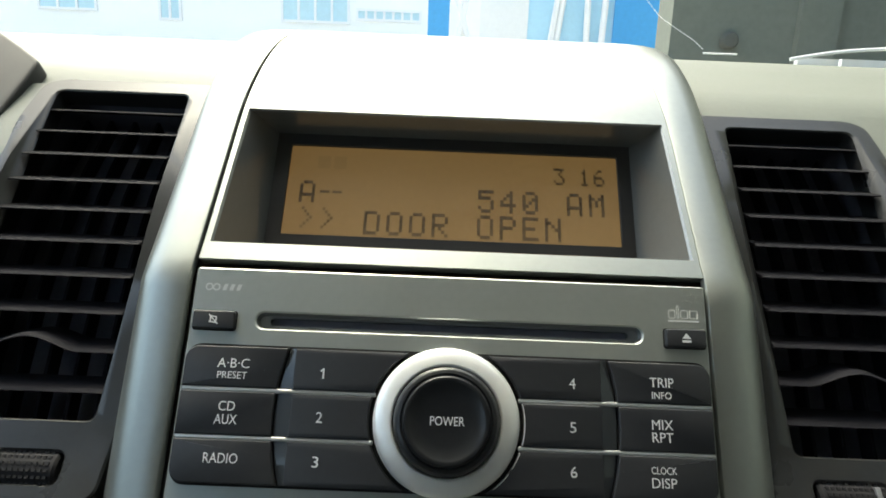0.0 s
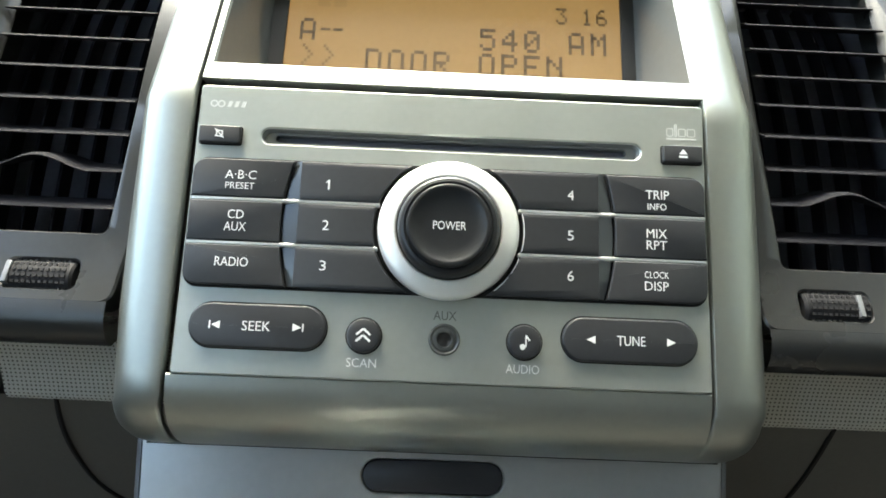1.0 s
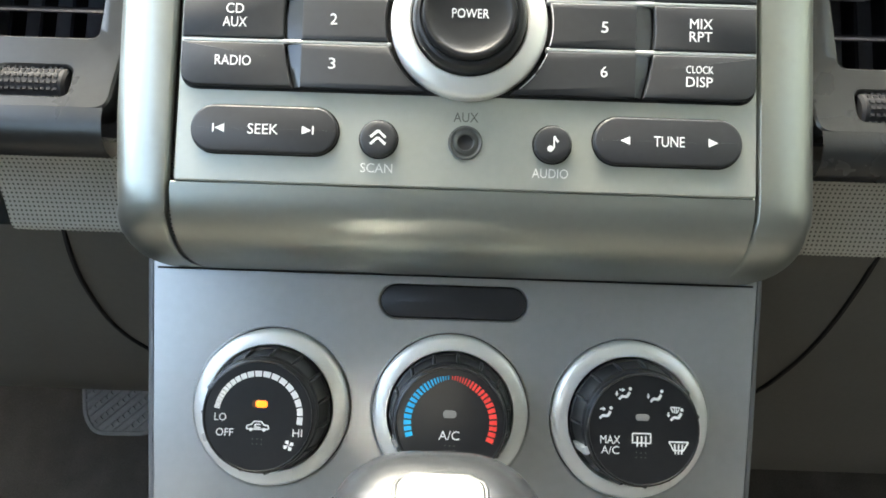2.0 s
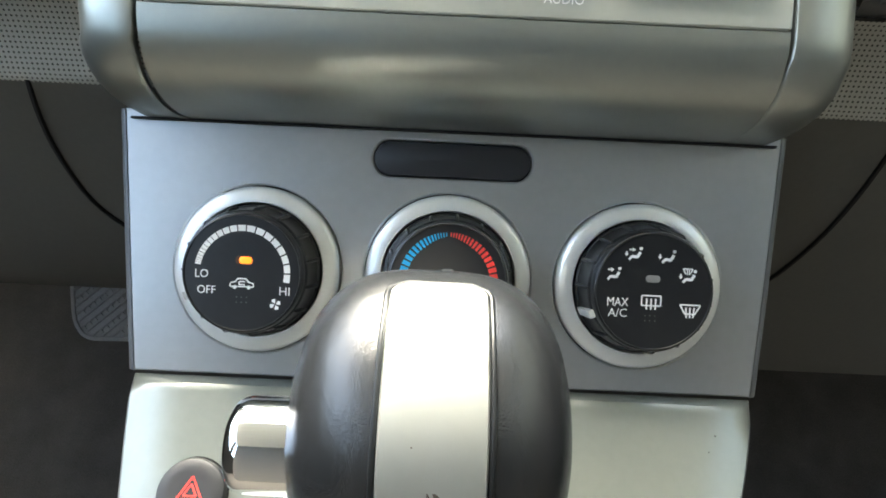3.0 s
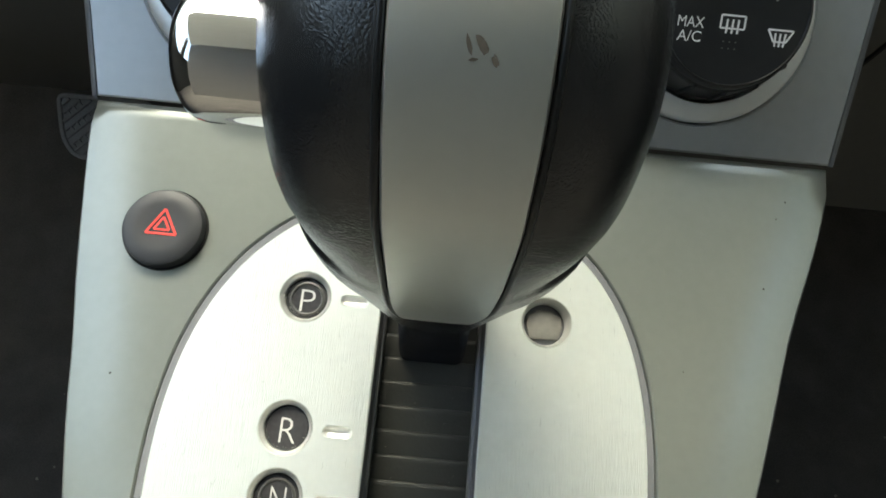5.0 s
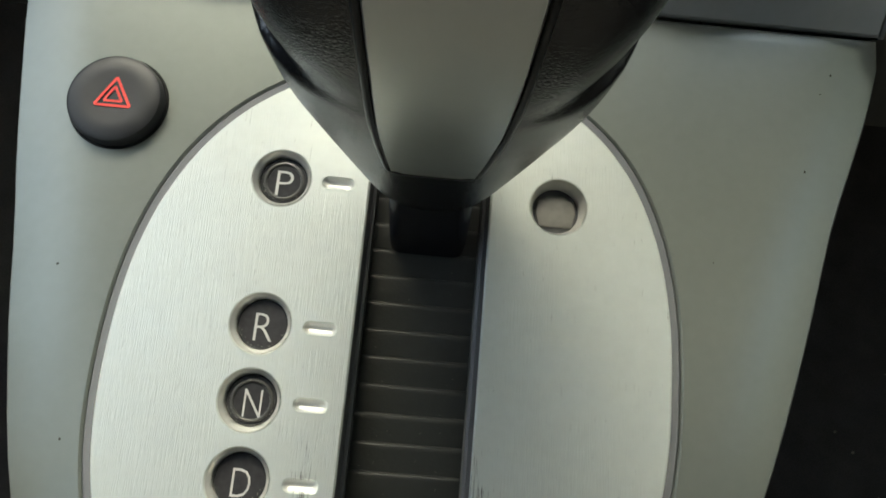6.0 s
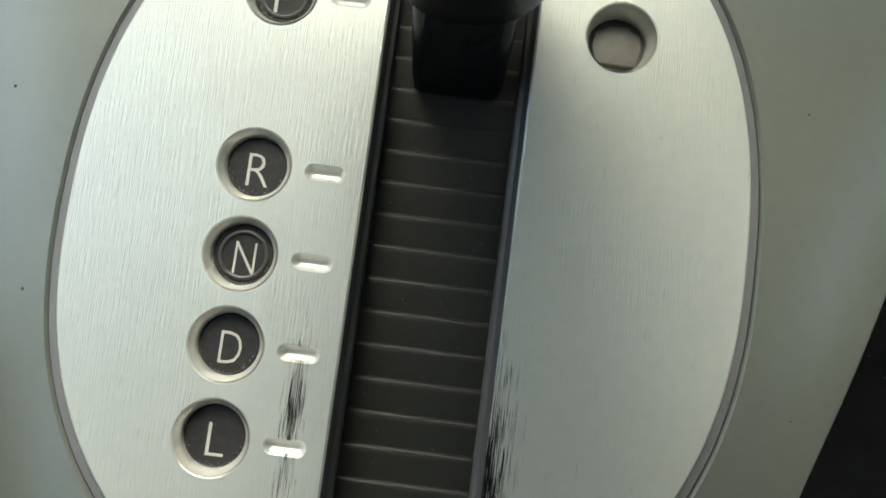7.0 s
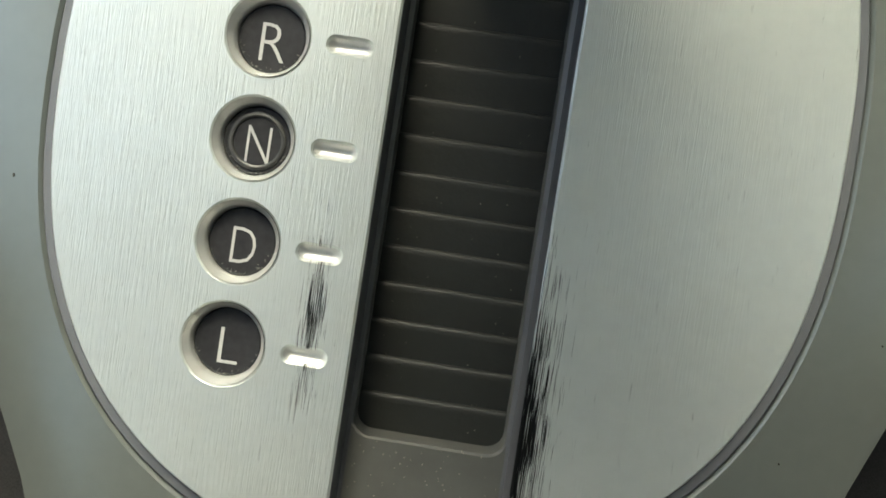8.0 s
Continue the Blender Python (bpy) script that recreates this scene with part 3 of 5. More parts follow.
def radio():
    f = FACE
    ob = thing("car_radio", base(f, 0, -50, -8), "silver faced car radio with charcoal keys and a round power knob", "car radio")
    face = part("faceplate", plate(rounded(-88.9, -51, 88.9, 49.2, 1.2), [rounded(-66.3, 28.4, 66.3, 34.0, 2.8, 8)], -9, 0, 0.5), SILVER_FACE, ob, f)
    # disc slot
    bm = bmesh.new()
    loft(bm, [[(x, y, z) for x, y in rounded(-66.3 + d, 28.4 + d, 66.3 - d, 34 - d, 2.8, 8)] for d, z in ((-0.1, -0.4), (0.4, -1.4), (0.8, -2.6))])
    loft(bm, [[(x, y, z) for x, y in rounded(-65.5 + e, 29.2 + d, 65.5 - e, 33.2 - d, 1.8, 8)] for e, d, z in ((0, 0, -2.6), (3.4, 0.7, -2.8), (3.4, 0.7, -7))])
    part("disc_slot", bm, SLOT_GREY, ob, f, "bevelled disc slot")
    part("slot_flap", slab(rounded(-63, 28.5, 63, 34, 1), -8.5, -5.5), VENT_HAZED, ob, f, "black felt slot flap")
    # key bed and divider bars
    part("key_bed", slab(rounded(-88.2, -22.6, 88.2, 22.6, 5), -1, 0.12), GAP, ob, f, "black recess behind the keys")
    rows = [(8.3, 21.7), (-6.9, 6.9), (-21.7, -8.3)]
    left_text = [(("A\u00b7B\u00b7C", -71.4, 16.1, 10.6, 3.1), ("PRESET", -71.4, 12.2, 9.8, 2.3)),
                 (("CD", -71.8, 2.2, 5.4, 3.1), ("AUX", -71.7, -2.0, 7.4, 3.1)), (("RADIO", -71.7, -14.0, 11.0, 3.1),)]
    right_text = [(("TRIP", 71.2, 15.2, 8.0, 3.1), ("INFO", 71.0, 11.0, 6.5, 2.3)),
                  (("MIX", 70.7, 1.6, 6.9, 3.1), ("RPT", 70.6, -2.4, 6.9, 3.1)), (("CLOCK", 70.4, -12.6, 8.2, 2.3), ("DISP", 70.3, -16.4, 8.0, 3.1))]
    for side in (-1, 1):
        for k, (y0, y1) in enumerate(rows):
            ys = [y0 + (y1 - y0) * i / 8 for i in range(9)]
            r_top, r_low = (4.5 if k == 0 else 0.4), (4.5 if k == 2 else 0.4)
            outline = [(divider(y) - 0.35, y) for y in ys]
            outline += [(-87.7 + r_top * (1 - math.sin(radians(a))), y1 - r_top * (1 - math.cos(radians(a)))) for a in range(0, 91, 18)]
            outline += [(-87.7 + r_low * (1 - math.cos(radians(a))), y0 + r_low * (1 - math.sin(radians(a)))) for a in range(0, 91, 18)]
            key = part("preset_key", slab(mirror(outline, side), 0, 2.3, 0.5), KEY_BLACK, ob, f)
            for text, x, y, w, h in (left_text if side < 0 else right_text)[k]:
                part("lettering", letters(text, x, y, w, h, 2.3), WHITE, key, f)
            # number key with a hollow flank beside the divider
            arc = [(-math.sqrt(25.4 ** 2 - y * y), y) for y in ys]
            foot = [(-51.15, y, 0.3) for y in ys] + [(x, y, 0.0) for x, y in arc[::-1]]
            edge = [(-51.0, y, 2.15) for y in ys] + [(x - 0.25, y, 2.1) for x, y in arc[::-1]]
            top = [(-50.5, min(max(y, y0 + 0.4), y1 - 0.4), 2.3) for y in ys] + [(x - 0.6, min(max(y, y0 + 0.4), y1 - 0.4), 2.3) for x, y in arc[::-1]]
            bm = bmesh.new()
            rings = [[(side * -x, y, z) for x, y, z in ring] for ring in (foot, edge, top)]
            loft(bm, rings, caps=(False, True))
            key = part("number_key", bm, KEY_BLACK, ob, f, smooth=25)
            bm = bmesh.new()
            loft(bm, [[(side * -x, y, z) for x, y, z in ring] for ring in (
                [(divider(y) + 0.25, y, 0.0) for y in ys], [(divider(y) + 0.25, y, 0.75) for y in ys], [(divider(y) + 0.45, y, 0.95) for y in ys], [(-51.05, y, 2.1) for y in ys], [(-51.05, y, 0.0) for y in ys])], close=False)
            part("key_flank", bm, FLANK, key, f, "glossy sloping flank of the key", smooth=25)
            digit = str(k + 1 if side < 0 else k + 4)
            if digit == "1":
                part("lettering", join(rounded(-41.55, 12.1, -41.0, 15.5, 0.05, 1), bar(-41.3, 15.3, -42.2, 14.5, 0.5), z=2.3), WHITE, key, f)
                continue
            part("lettering", letters(digit, side * 41.4, (13.8, -0.3, -14.1)[k], 2.1, 3.4, 2.3), WHITE, key, f)
        for y in (7.6, -7.6):
            pts = rounded(-87.6, y - 0.75, -23.6, y + 0.75, 0.5, 3)
            part("divider_bar", slab(mirror(pts, side), 0, 2.0, 0.5), BAR_GREY, ob, f, "light grey divider bar")
    # edges of two keys rubbed bright beside the knob
    for y0, y1 in ((6.6, -6.5), (-8.9, -14.0), (-15.5, -20.6)):
        pts = [(math.sqrt(25.7 ** 2 - y * y), y, 2.13) for y in (y0 + (y1 - y0) * i / 10 for i in range(11))]
        part("worn_edge", tube(pts, 0.17, 6), WHITE, ob, f, "key edge rubbed through to white")
    part("worn_edge", tube([(25.4, 6.62, 2.2), (34, 6.66, 2.22), (50, 6.62, 2.2)], 0.1, 6), BAR_GREY, ob, f, "key edge rubbed pale")
    # power knob
    knob = part("power_knob", lathe([(17.3, 0), (17.2, 5.5), (16.8, 7.6), (15.9, 8.8), (14.9, 9.1), (14.5, 8.7), (14.2, 8.7), (13.9, 9.6), (13.5, 10.05), (12.8, 10.2), (12.1, 9.95), (11.0, 9.4), (8, 9.0), (4, 8.8), (0.01, 8.8)], 0, 0, 72), KNOB_BLACK, ob, f, "black power knob")
    part("ring", lathe([(24.0, 0), (24.0, 2.2), (23.8, 3.0), (23.2, 3.7), (22.3, 4.2), (20.2, 4.9), (18.3, 5.2), (17.7, 4.9), (17.5, 4.2), (17.5, 1)], 0, 0, 96), BRIGHT_RING, knob, f, "bright satin silver ring")
    part("lettering", letters("POWER", 0.2, -0.1, 10.9, 2.8, 8.9), WHITE, knob, f)
    # lower row
    for side, text in ((-1, "SEEK"), (1, "TUNE")):
        pill = rounded(38.9, -42.2, 83.9, -27.6, 7.3, 12)
        pad = part("rocker_key", slab(mirror(pill, -side) if side > 0 else mirror(pill, 1), 0, 1.9, 0.9, 4), KEY_BLACK, ob, f)
        part("key_gap", slab([(x * 1.0, y) for x, y in grow(mirror(pill, -side) if side > 0 else mirror(pill, 1), 0.45)], -0.5, 0.06), GAP, pad, f)
        part("lettering", letters(text, side * 61.6, -34.9, 9.3, 3.2, 1.9), WHITE, pad, f)
        for way in (-1, 1):
            x = side * 61.6 + way * 13.3
            tri = triangle(x, -34.9, 2.9, 2.6)
            if way < 0:
                tri = [(2 * x - a, b) for a, b in tri]
            bits = [tri]
            if side < 0:
                bits.append(rounded(x + way * 1.9 - 0.25, -36.2, x + way * 1.9 + 0.25, -33.6, 0.1, 1))
            part("arrow", join(*bits, z=1.9), WHITE, pad, f)
    for x, text, w in ((-26.5, "SCAN", 9.8), (26.5, "AUDIO", 11.0)):
        b = part("round_key", lathe([(5.7, 0), (5.6, 1.4), (5.2, 2.1), (4.4, 2.4), (2.5, 2.3), (0.01, 2.2)], x, -36.6, 40), KEY_BLACK, ob, f)
        part("key_gap", lathe([(6.1, -0.4), (6.1, 0.06), (5.4, 0.06)], x, -36.6, 40), GAP, b, f)
        if text == "SCAN":
            part("arrow", join(*[bar(x + s * 2.3, -37.6 + d, x + s * 0.05, -35.6 + d, 0.75) for s in (-1, 1) for d in (-0.9, 1.2)], z=2.36), WHITE, b, f)
        else:
            part("note", join(circle(x - 0.8, -38.2, 0.95, 16), rounded(x + 0.05, -38.2, x + 0.5, -34.4, 0.1, 1), bar(x + 0.3, -34.5, x + 1.5, -36.2, 0.6), z=2.36), WHITE, b, f)
        part("lettering", letters(text, x - 0.4, -45.4, w, 2.9, 0.0), GREY_PRINT, face, f)
    jack = part("aux_socket", lathe([(5.3, 0), (5.3, 0.35), (4.7, 0.5), (4.3, 0.2), (3.9, 0.2), (3.5, 0.6), (2.6, 0.7), (2.2, 0.3)], 0, -36.8, 40), SOCKET, ob, f, "dark metal aux socket")
    part("socket_hole", lathe([(2.35, 0.5), (1.8, 0.16), (0.01, 0.12)], 0, -36.8, 32), GAP, jack, f)
    part("lettering", letters("AUX", 0, -28.9, 7.6, 3.0, 0.0), DARK_PRINT, face, f)
    # mute and eject keys
    for x0, x1 in ((-87.4, -73.2), (73.8, 87.6)):
        k = part("small_key", slab(rounded(x0, 27.4, x1, 33.6, 0.9), 0, 2.2, 0.5), KEY_BLACK, ob, f)
        part("key_gap", slab(rounded(x0 - 0.4, 27.0, x1 + 0.4, 34.0, 1.1), -0.4, 0.05), GAP, k, f)
        cx = (x0 + x1) / 2
        if x0 < 0:
            part("mute_sign", join(bar(cx - 0.9, 29.6, cx - 0.9, 31.9, 0.4), bar(cx + 1.0, 29.6, cx + 1.0, 31.6, 0.4), bar(cx - 1.4, 29.7, cx + 1.5, 29.4, 0.4),
                                   bar(cx - 0.9, 31.6, cx + 0.9, 31.4, 0.4), bar(cx - 1.6, 32.2, cx + 1.7, 28.9, 0.4), z=2.2), WHITE, k, f)
        else:
            part("eject_sign", join([(cx - 1.5, 30.3), (cx + 1.5, 30.3), (cx, 32.2)], rounded(cx - 1.5, 29.0, cx + 1.5, 29.8, 0.05, 1), z=2.2), WHITE, k, f)
    # maker's disc marks, as plain shapes
    part("disc_mark", slab(rounded(75.6, 36.4, 86.2, 37.0, 0.1, 1), 0, 0.06), MARK_PRINT, face, f, "pale outlined disc mark")
    for x0, x1, high in ((75.7, 78.2, 40.6), (78.6, 79.5, 42.2), (79.9, 82.6, 40.6), (83.0, 86.0, 40.6)):
        pts = rounded(x0, 37.5, x1, high, 0.6, 3)
        part("disc_mark", plate(pts, [grow(pts, -0.32)], 0.0, 0.06), MARK_PRINT, face, f)
    for x in (-83.9, -81.4):
        part("disc_mark", plate(circle(x, 42.3, 1.35, 16), [circle(x, 42.3, 0.85, 16)], 0.0, 0.06), MARK_PRINT, face, f)
    for k in range(3):
        part("disc_mark", slab([(x + 2.4 * k, y) for x, y in ((-79.3, 41.2), (-78.0, 41.2), (-77.4, 43.4), (-78.7, 43.4))], 0.0, 0.06), MARK_PRINT, face, f)
    return ob


SLOT_GREY = material("slot_bevel_plastic", (0.26, 0.268, 0.27), 0.2, 0.5, vary=0.08)
SOCKET = material("dark_metal_socket", (0.12, 0.125, 0.12), 0.32, 0.6, vary=0.08)


# ---------------------------------------------------------------- climate panel
def climate_panel():
    f = CLIMATE
    ob = thing("heater_controls", base(f, 0, -163, -4), "brushed silver heater control unit with three round black dials", "heater controls")
    outline = [(-110.6, -74), (-108.8, -106), (-107.2, -135), (-105.4, -162.6), (105.4, -162.6), (107.2, -135), (108.8, -106), (110.6, -74)]
    holes = [circle(x, -126.2, 28.4, 64) for x in (-64.3, 0, 64.3)] + [rounded(-26.9, -92.9, 26.9, -80.4, 6.2, 10)]
    part("panel", plate(outline, holes, -5, 0, 0.6), CLIMATE_SILVER, ob, f)
    part("backing", slab(rounded(-104, -160, 104, -76, 2), -7, -4.2), GAP, ob, f, "black backing behind the openings")
    part("blank_cover", slab(rounded(-26.4, -92.4, 26.4, -80.9, 5.8, 10), -4, -0.5, 0.3), SMOKE, ob, f, "smooth black blank cover")
    for side in (-1, 1):
        bm = bmesh.new()
        loft(bm, [[(side * x, y, z) for x, y, z in ((xx + d, yy, h) for xx, yy in ((110.9, -74), (105.7, -163)))] for d, h in ((-0.5, -0.2), (0.1, -0.9), (0.3, -3), (-1, -40), (-6, -150))], close=False)
        part("side_skirt", bm, BEZEL, ob, f, "dark grey side of the panel")
        bm = bmesh.new()
        loft(bm, [[(side * (xx + d), yy, h) for xx, yy in ((110.7, -74), (108.9, -106), (107.3, -135), (105.5, -162.8))] for d, h in ((-0.3, -1.0), (0.3, -0.9), (1.9, -1.6), (2.4, -2.4), (2.2, -6))], close=False)
        part("edge_lip", bm, TRIM_GREY, ob, f, "slate grey lip along the panel's side")
    return ob


def climate_knob(ob, x, kind):
    f = CLIMATE
    cy = -126.2
    dial = part("dial", lathe([(22.0, -3.5), (21.9, 2.4), (21.5, 3.2), (21.0, 3.4), (19.75, 12.6), (19.9, 13.6), (19.7, 14.4), (19.2, 14.9), (19.0, 16.3), (18.7, 17.2), (18.1, 17.5), (17.9, 17.1), (0.01, 17.1)], x, cy, 96), KNOB_BLACK, ob, f, {"fan": "black fan speed dial", "heat": "black temperature dial", "air": "black airflow dial"}[kind])
    part("ring", lathe([(27.9, -4), (27.9, 0.6), (27.6, 1.5), (27.0, 2.1), (26.3, 2.4), (23.2, 3.3), (22.6, 3.2), (22.3, 2.6), (22.2, -4)], x, cy, 96), BRIGHT_RING, dial, f, "bright satin silver ring")
    for k in range(15):
        a = radians(24 * k + 12)
        c, s = math.cos(a), math.sin(a)
        bm = bmesh.new()
        ring = []
        for r, reach, w, z in ((20.6, 1.2, 0.55, 3.2), (20.0, 1.35, 0.5, 8.5), (19.3, 1.25, 0.45, 13.4), (19.0, 0.9, 0.35, 14.6)):
            pts = [(r - 0.6, -w - 0.3), (r + reach * 0.8, -w), (r + reach, -w * 0.4), (r + reach, w * 0.4), (r + reach * 0.8, w), (r - 0.6, w + 0.3)]
            ring.append([(x + u * c - v * s, cy + u * s + v * c, z) for u, v in pts])
        loft(bm, ring, caps=(True, True))
        part("rib", bm, KNOB_BLACK, dial, f)
    z = 17.1
    a = radians(204)
    bm = bmesh.new()
    loft(bm, [[(x + u * math.cos(a) - v * math.sin(a), cy + u * math.sin(a) + v * math.cos(a), h) for u, v in ((18.8, -1.3), (r1, -1.3), (r1, 1.3), (18.8, 1.3))] for h, r1 in ((3, 21.9), (12.5, 21.2), (14.6, 20.9), (15.0, 20.4))], caps=(True, True))
    part("pointer", bm, LAMP_OFF if kind == "heat" else POINTER, dial, f, "pale grey pointer")

    def segment(a0, a1, r0, r1):
        return [(x + r * math.cos(radians(q)), cy + r * math.sin(radians(q))) for r, q in ((r0, a0), (r1, a0), (r1, (a0 + a1) / 2), (r1, a1), (r0, a1), (r0, (a0 + a1) / 2))]

    def at(dx, dy, pts):
        return [(x + dx + u, cy + dy + v) for u, v in pts]

    def dots(dx, dy):
        return [circle(x + dx + (i - 1) * 1.55, cy + dy + (0.8 if j else -0.8), 0.22, 6) for i in range(3) for j in range(2)]

    if kind == "fan":
        a0, k = 171.0, 0
        while a0 > -4:
            w = 2.6 + 9.6 * min(1, k / 14) ** 1.5
            part("scale_mark", join(segment(a0 - w * 0.84, a0, 13.2 - 0.1 * k / 14, 15.0), z=z), WHITE, dial, f)
            a0, k = a0 - w, k + 1
        for text, dx, dy, w, h in (("LO", -12.6, -0.6, 4.0, 2.5), ("OFF", -11.0, -5.6, 5.7, 2.5), ("HI", 13.4, -5.2, 3.2, 2.5)):
            part("lettering", letters(text, x + dx, cy + dy, w, h, z), WHITE, dial, f)
        part("lamp", slab(rounded(x - 1.0, cy + 2.9, x + 3.0, cy + 5.1, 1), z - 0.1, z + 0.25, 0.15), LAMP_AMBER, dial, f, "glowing amber lamp")
        part("lamp_bed", slab(rounded(x - 2.2, cy + 2.7, x + 3.2, cy + 5.3, 1.1), z - 0.2, z + 0.06), LAMP_DARK, dial, f)
        car = [at(0, -3.6, p) for p in ([(-3.6, -0.9), (3.6, -0.9), (3.6, -0.5), (-3.6, -0.5)], bar(-3.7, -0.7, -3.5, 0.5, 0.4), bar(3.7, -0.7, 3.5, 0.5, 0.4), bar(-3.6, 0.4, -2.0, 0.8, 0.4),
               bar(3.6, 0.4, 2.0, 0.8, 0.4), bar(-2.1, 0.7, -1.3, 1.8, 0.4), bar(2.1, 0.7, 1.3, 1.8, 0.4), bar(-1.4, 1.8, 1.4, 1.8, 0.4), circle(-2.2, -0.9, 0.6, 10), circle(2.2, -0.9, 0.6, 10),
               bar(-0.8, 0.9, 1.0, 0.9, 0.4), bar(-0.8, 0.9, -0.9, -0.1, 0.4), bar(-0.9, -0.1, 1.0, -0.1, 0.4))]
        part("recirculation_sign", join(*car, z=z), WHITE, dial, f)
        blades = [[(x + 10.6 + u * math.cos(q) - v * math.sin(q), cy - 9.4 + u * math.sin(q) + v * math.cos(q)) for u, v in ((0.2, -0.1), (1.4, -0.9), (1.9, 0.1), (1.2, 0.6))] for q in (radians(30), radians(120), radians(210), radians(300))]
        part("fan_sign", join(*blades, z=z), WHITE, dial, f)
        part("raised_dots", join(*dots(0, -8.4), z=z), DARK_PRINT, dial, f)
    if kind == "heat":
        for side, mat in ((-1, BLUE), (1, RED)):
            a0, k = 91.5 - side * 2.0, 0
            while abs(a0 - 90) < 112:
                w = 3.3 + 4.6 * min(1, max(0, k - 2) / 12) ** 1.2
                pts = segment(a0 - side * w * (0.42 + 0.30 * min(1, k / 14)), a0, 15.0 - 1.9 * min(1, 0.35 + k / 12), 15.6)
                part("scale_mark", join(pts, z=z), mat, dial, f)
                a0, k = a0 - side * w, k + 1
        part("lamp", slab(rounded(x - 2.5, cy + 1.5, x + 2.0, cy + 4.1, 1.2), z - 0.1, z + 0.2, 0.15), LAMP_OFF, dial, f, "unlit grey lamp")
        part("lettering", letters("A/C", x - 0.3, cy - 4.2, 6.9, 3.0, z), WHITE, dial, f)
        part("raised_dots", join(*dots(0, -8.4), z=z), DARK_PRINT, dial, f)
    if kind == "air":
        def figure(dx, dy, arrows):
            bits = [bar(-1.9, -1.7, -0.9, -0.5, 0.75), bar(-1.0, -0.6, 0.7, -0.8, 0.9), bar(0.6, -0.9, 1.6, 0.8, 0.9), circle(1.75, 1.9, 0.55, 10)]
            if "h" in arrows:
                bits += [bar(-1.9, 1.5, -0.9, 1.5, 0.5), [(-0.9, 0.8), (0.1, 1.5), (-0.9, 2.2)]]
            if "f" in arrows:
                bits += [bar(-2.7, 1.0, -2.7, 0.2, 0.45), [(-3.3, 0.2), (-2.1, 0.2), (-2.7, -0.7)]]
            if "w" in arrows:
                bits += [bar(-2.0, 2.6, 1.0, 2.6, 0.35), bar(-2.0, 2.6, -1.2, 1.0, 0.35), bar(1.0, 2.6, 0.2, 1.0, 0.35), bar(-0.7, 2.4, -0.7, 0.7, 0.3), bar(-0.1, 2.4, -0.1, 0.7, 0.3)]
            part("airflow_sign", join(*[at(dx, dy, b) for b in bits], z=z), WHITE, dial, f)
        figure(-12.6, 4.9, "h")
        figure(-6.3, 11.4, "hf")
        figure(4.2, 10.9, "f")
        figure(11.0, 5.0, "fw")
        window = [bar(-3.2, 1.8, 3.2, 1.8, 0.45), bar(-3.2, 1.8, -1.6, -1.0, 0.45), bar(3.2, 1.8, 1.6, -1.0, 0.45), bar(-1.6, -1.0, 1.6, -1.0, 0.4)] + [bar(q, 1.0, q * 0.8, -2.2, 0.45) for q in (-1.3, 0, 1.3)]
        part("defrost_sign", join(*[at(11.8, -5.5, b) for b in window], z=z), WHITE, dial, f)
        rear = [bar(-3, 1.9, 3, 1.9, 0.45), bar(-3, -1.2, 3, -1.2, 0.45), bar(-3, 1.9, -3, -1.2, 0.45), bar(3, 1.9, 3, -1.2, 0.45)] + [bar(q, 1.0, q, -2.4, 0.5) for q in (-1.4, 0, 1.4)]
        part("defrost_sign", join(*[at(-0.5, -3.2, b) for b in rear], z=z), WHITE, dial, f)
        part("lettering", letters("MAX", x - 10.9, cy - 3.6, 6.6, 2.6, z), WHITE, dial, f)
        part("lettering", letters("A/C", x - 10.9, cy - 7.0, 5.9, 2.6, z), WHITE, dial, f)
        part("lamp", slab(rounded(x - 2.6, cy + 2.9, x + 2.0, cy + 5.1, 1.1), z - 0.1, z + 0.2, 0.15), LAMP_OFF, dial, f, "unlit grey lamp")
        part("raised_dots", join(*dots(-0.6, -8.4), z=z), DARK_PRINT, dial, f)
    return ob


POINTER = material("pale_grey_pointer", (0.5, 0.51, 0.5), 0.3, vary=0.05)
LAMP_DARK = material("dark_lamp_bed", (0.09, 0.045, 0.02), 0.4, vary=0.1)


# ---------------------------------------------------------------- console
EDGE_LEFT = [(52.9, -105.2), (30, -102), (2, -97.4), (-16, -93.8), (-37, -90.2), (-64, -84), (-90, -75), (-108, -66.6), (-150, -53.6)]
EDGE_RIGHT = [(52.9, 105.2), (30, 99.4), (2, 89.8), (-24, 83), (-51, 75), (-77, 65.5), (-87, 61.6), (-108, 55.2), (-150, 47)]
GATE_X = -3.3


def oval(inset=0.0, n=96):
    out = []
    for k in range(n):
        a = 2 * math.pi * k / n
        c, s = math.cos(a), math.sin(a)
        w = 56.9 + 3.0 * s if c > 0 else 66.8 - 0.7 * max(0.0, s)
        h = 75.5 if s > 0 else (64.0 if c > 0 else 69.0)
        e = 2 / 2.35
        out.append((GATE_X + (w - inset) * math.copysign(abs(c) ** e, c), -43 + (h - inset) * math.copysign(abs(s) ** e, s)))
    return out


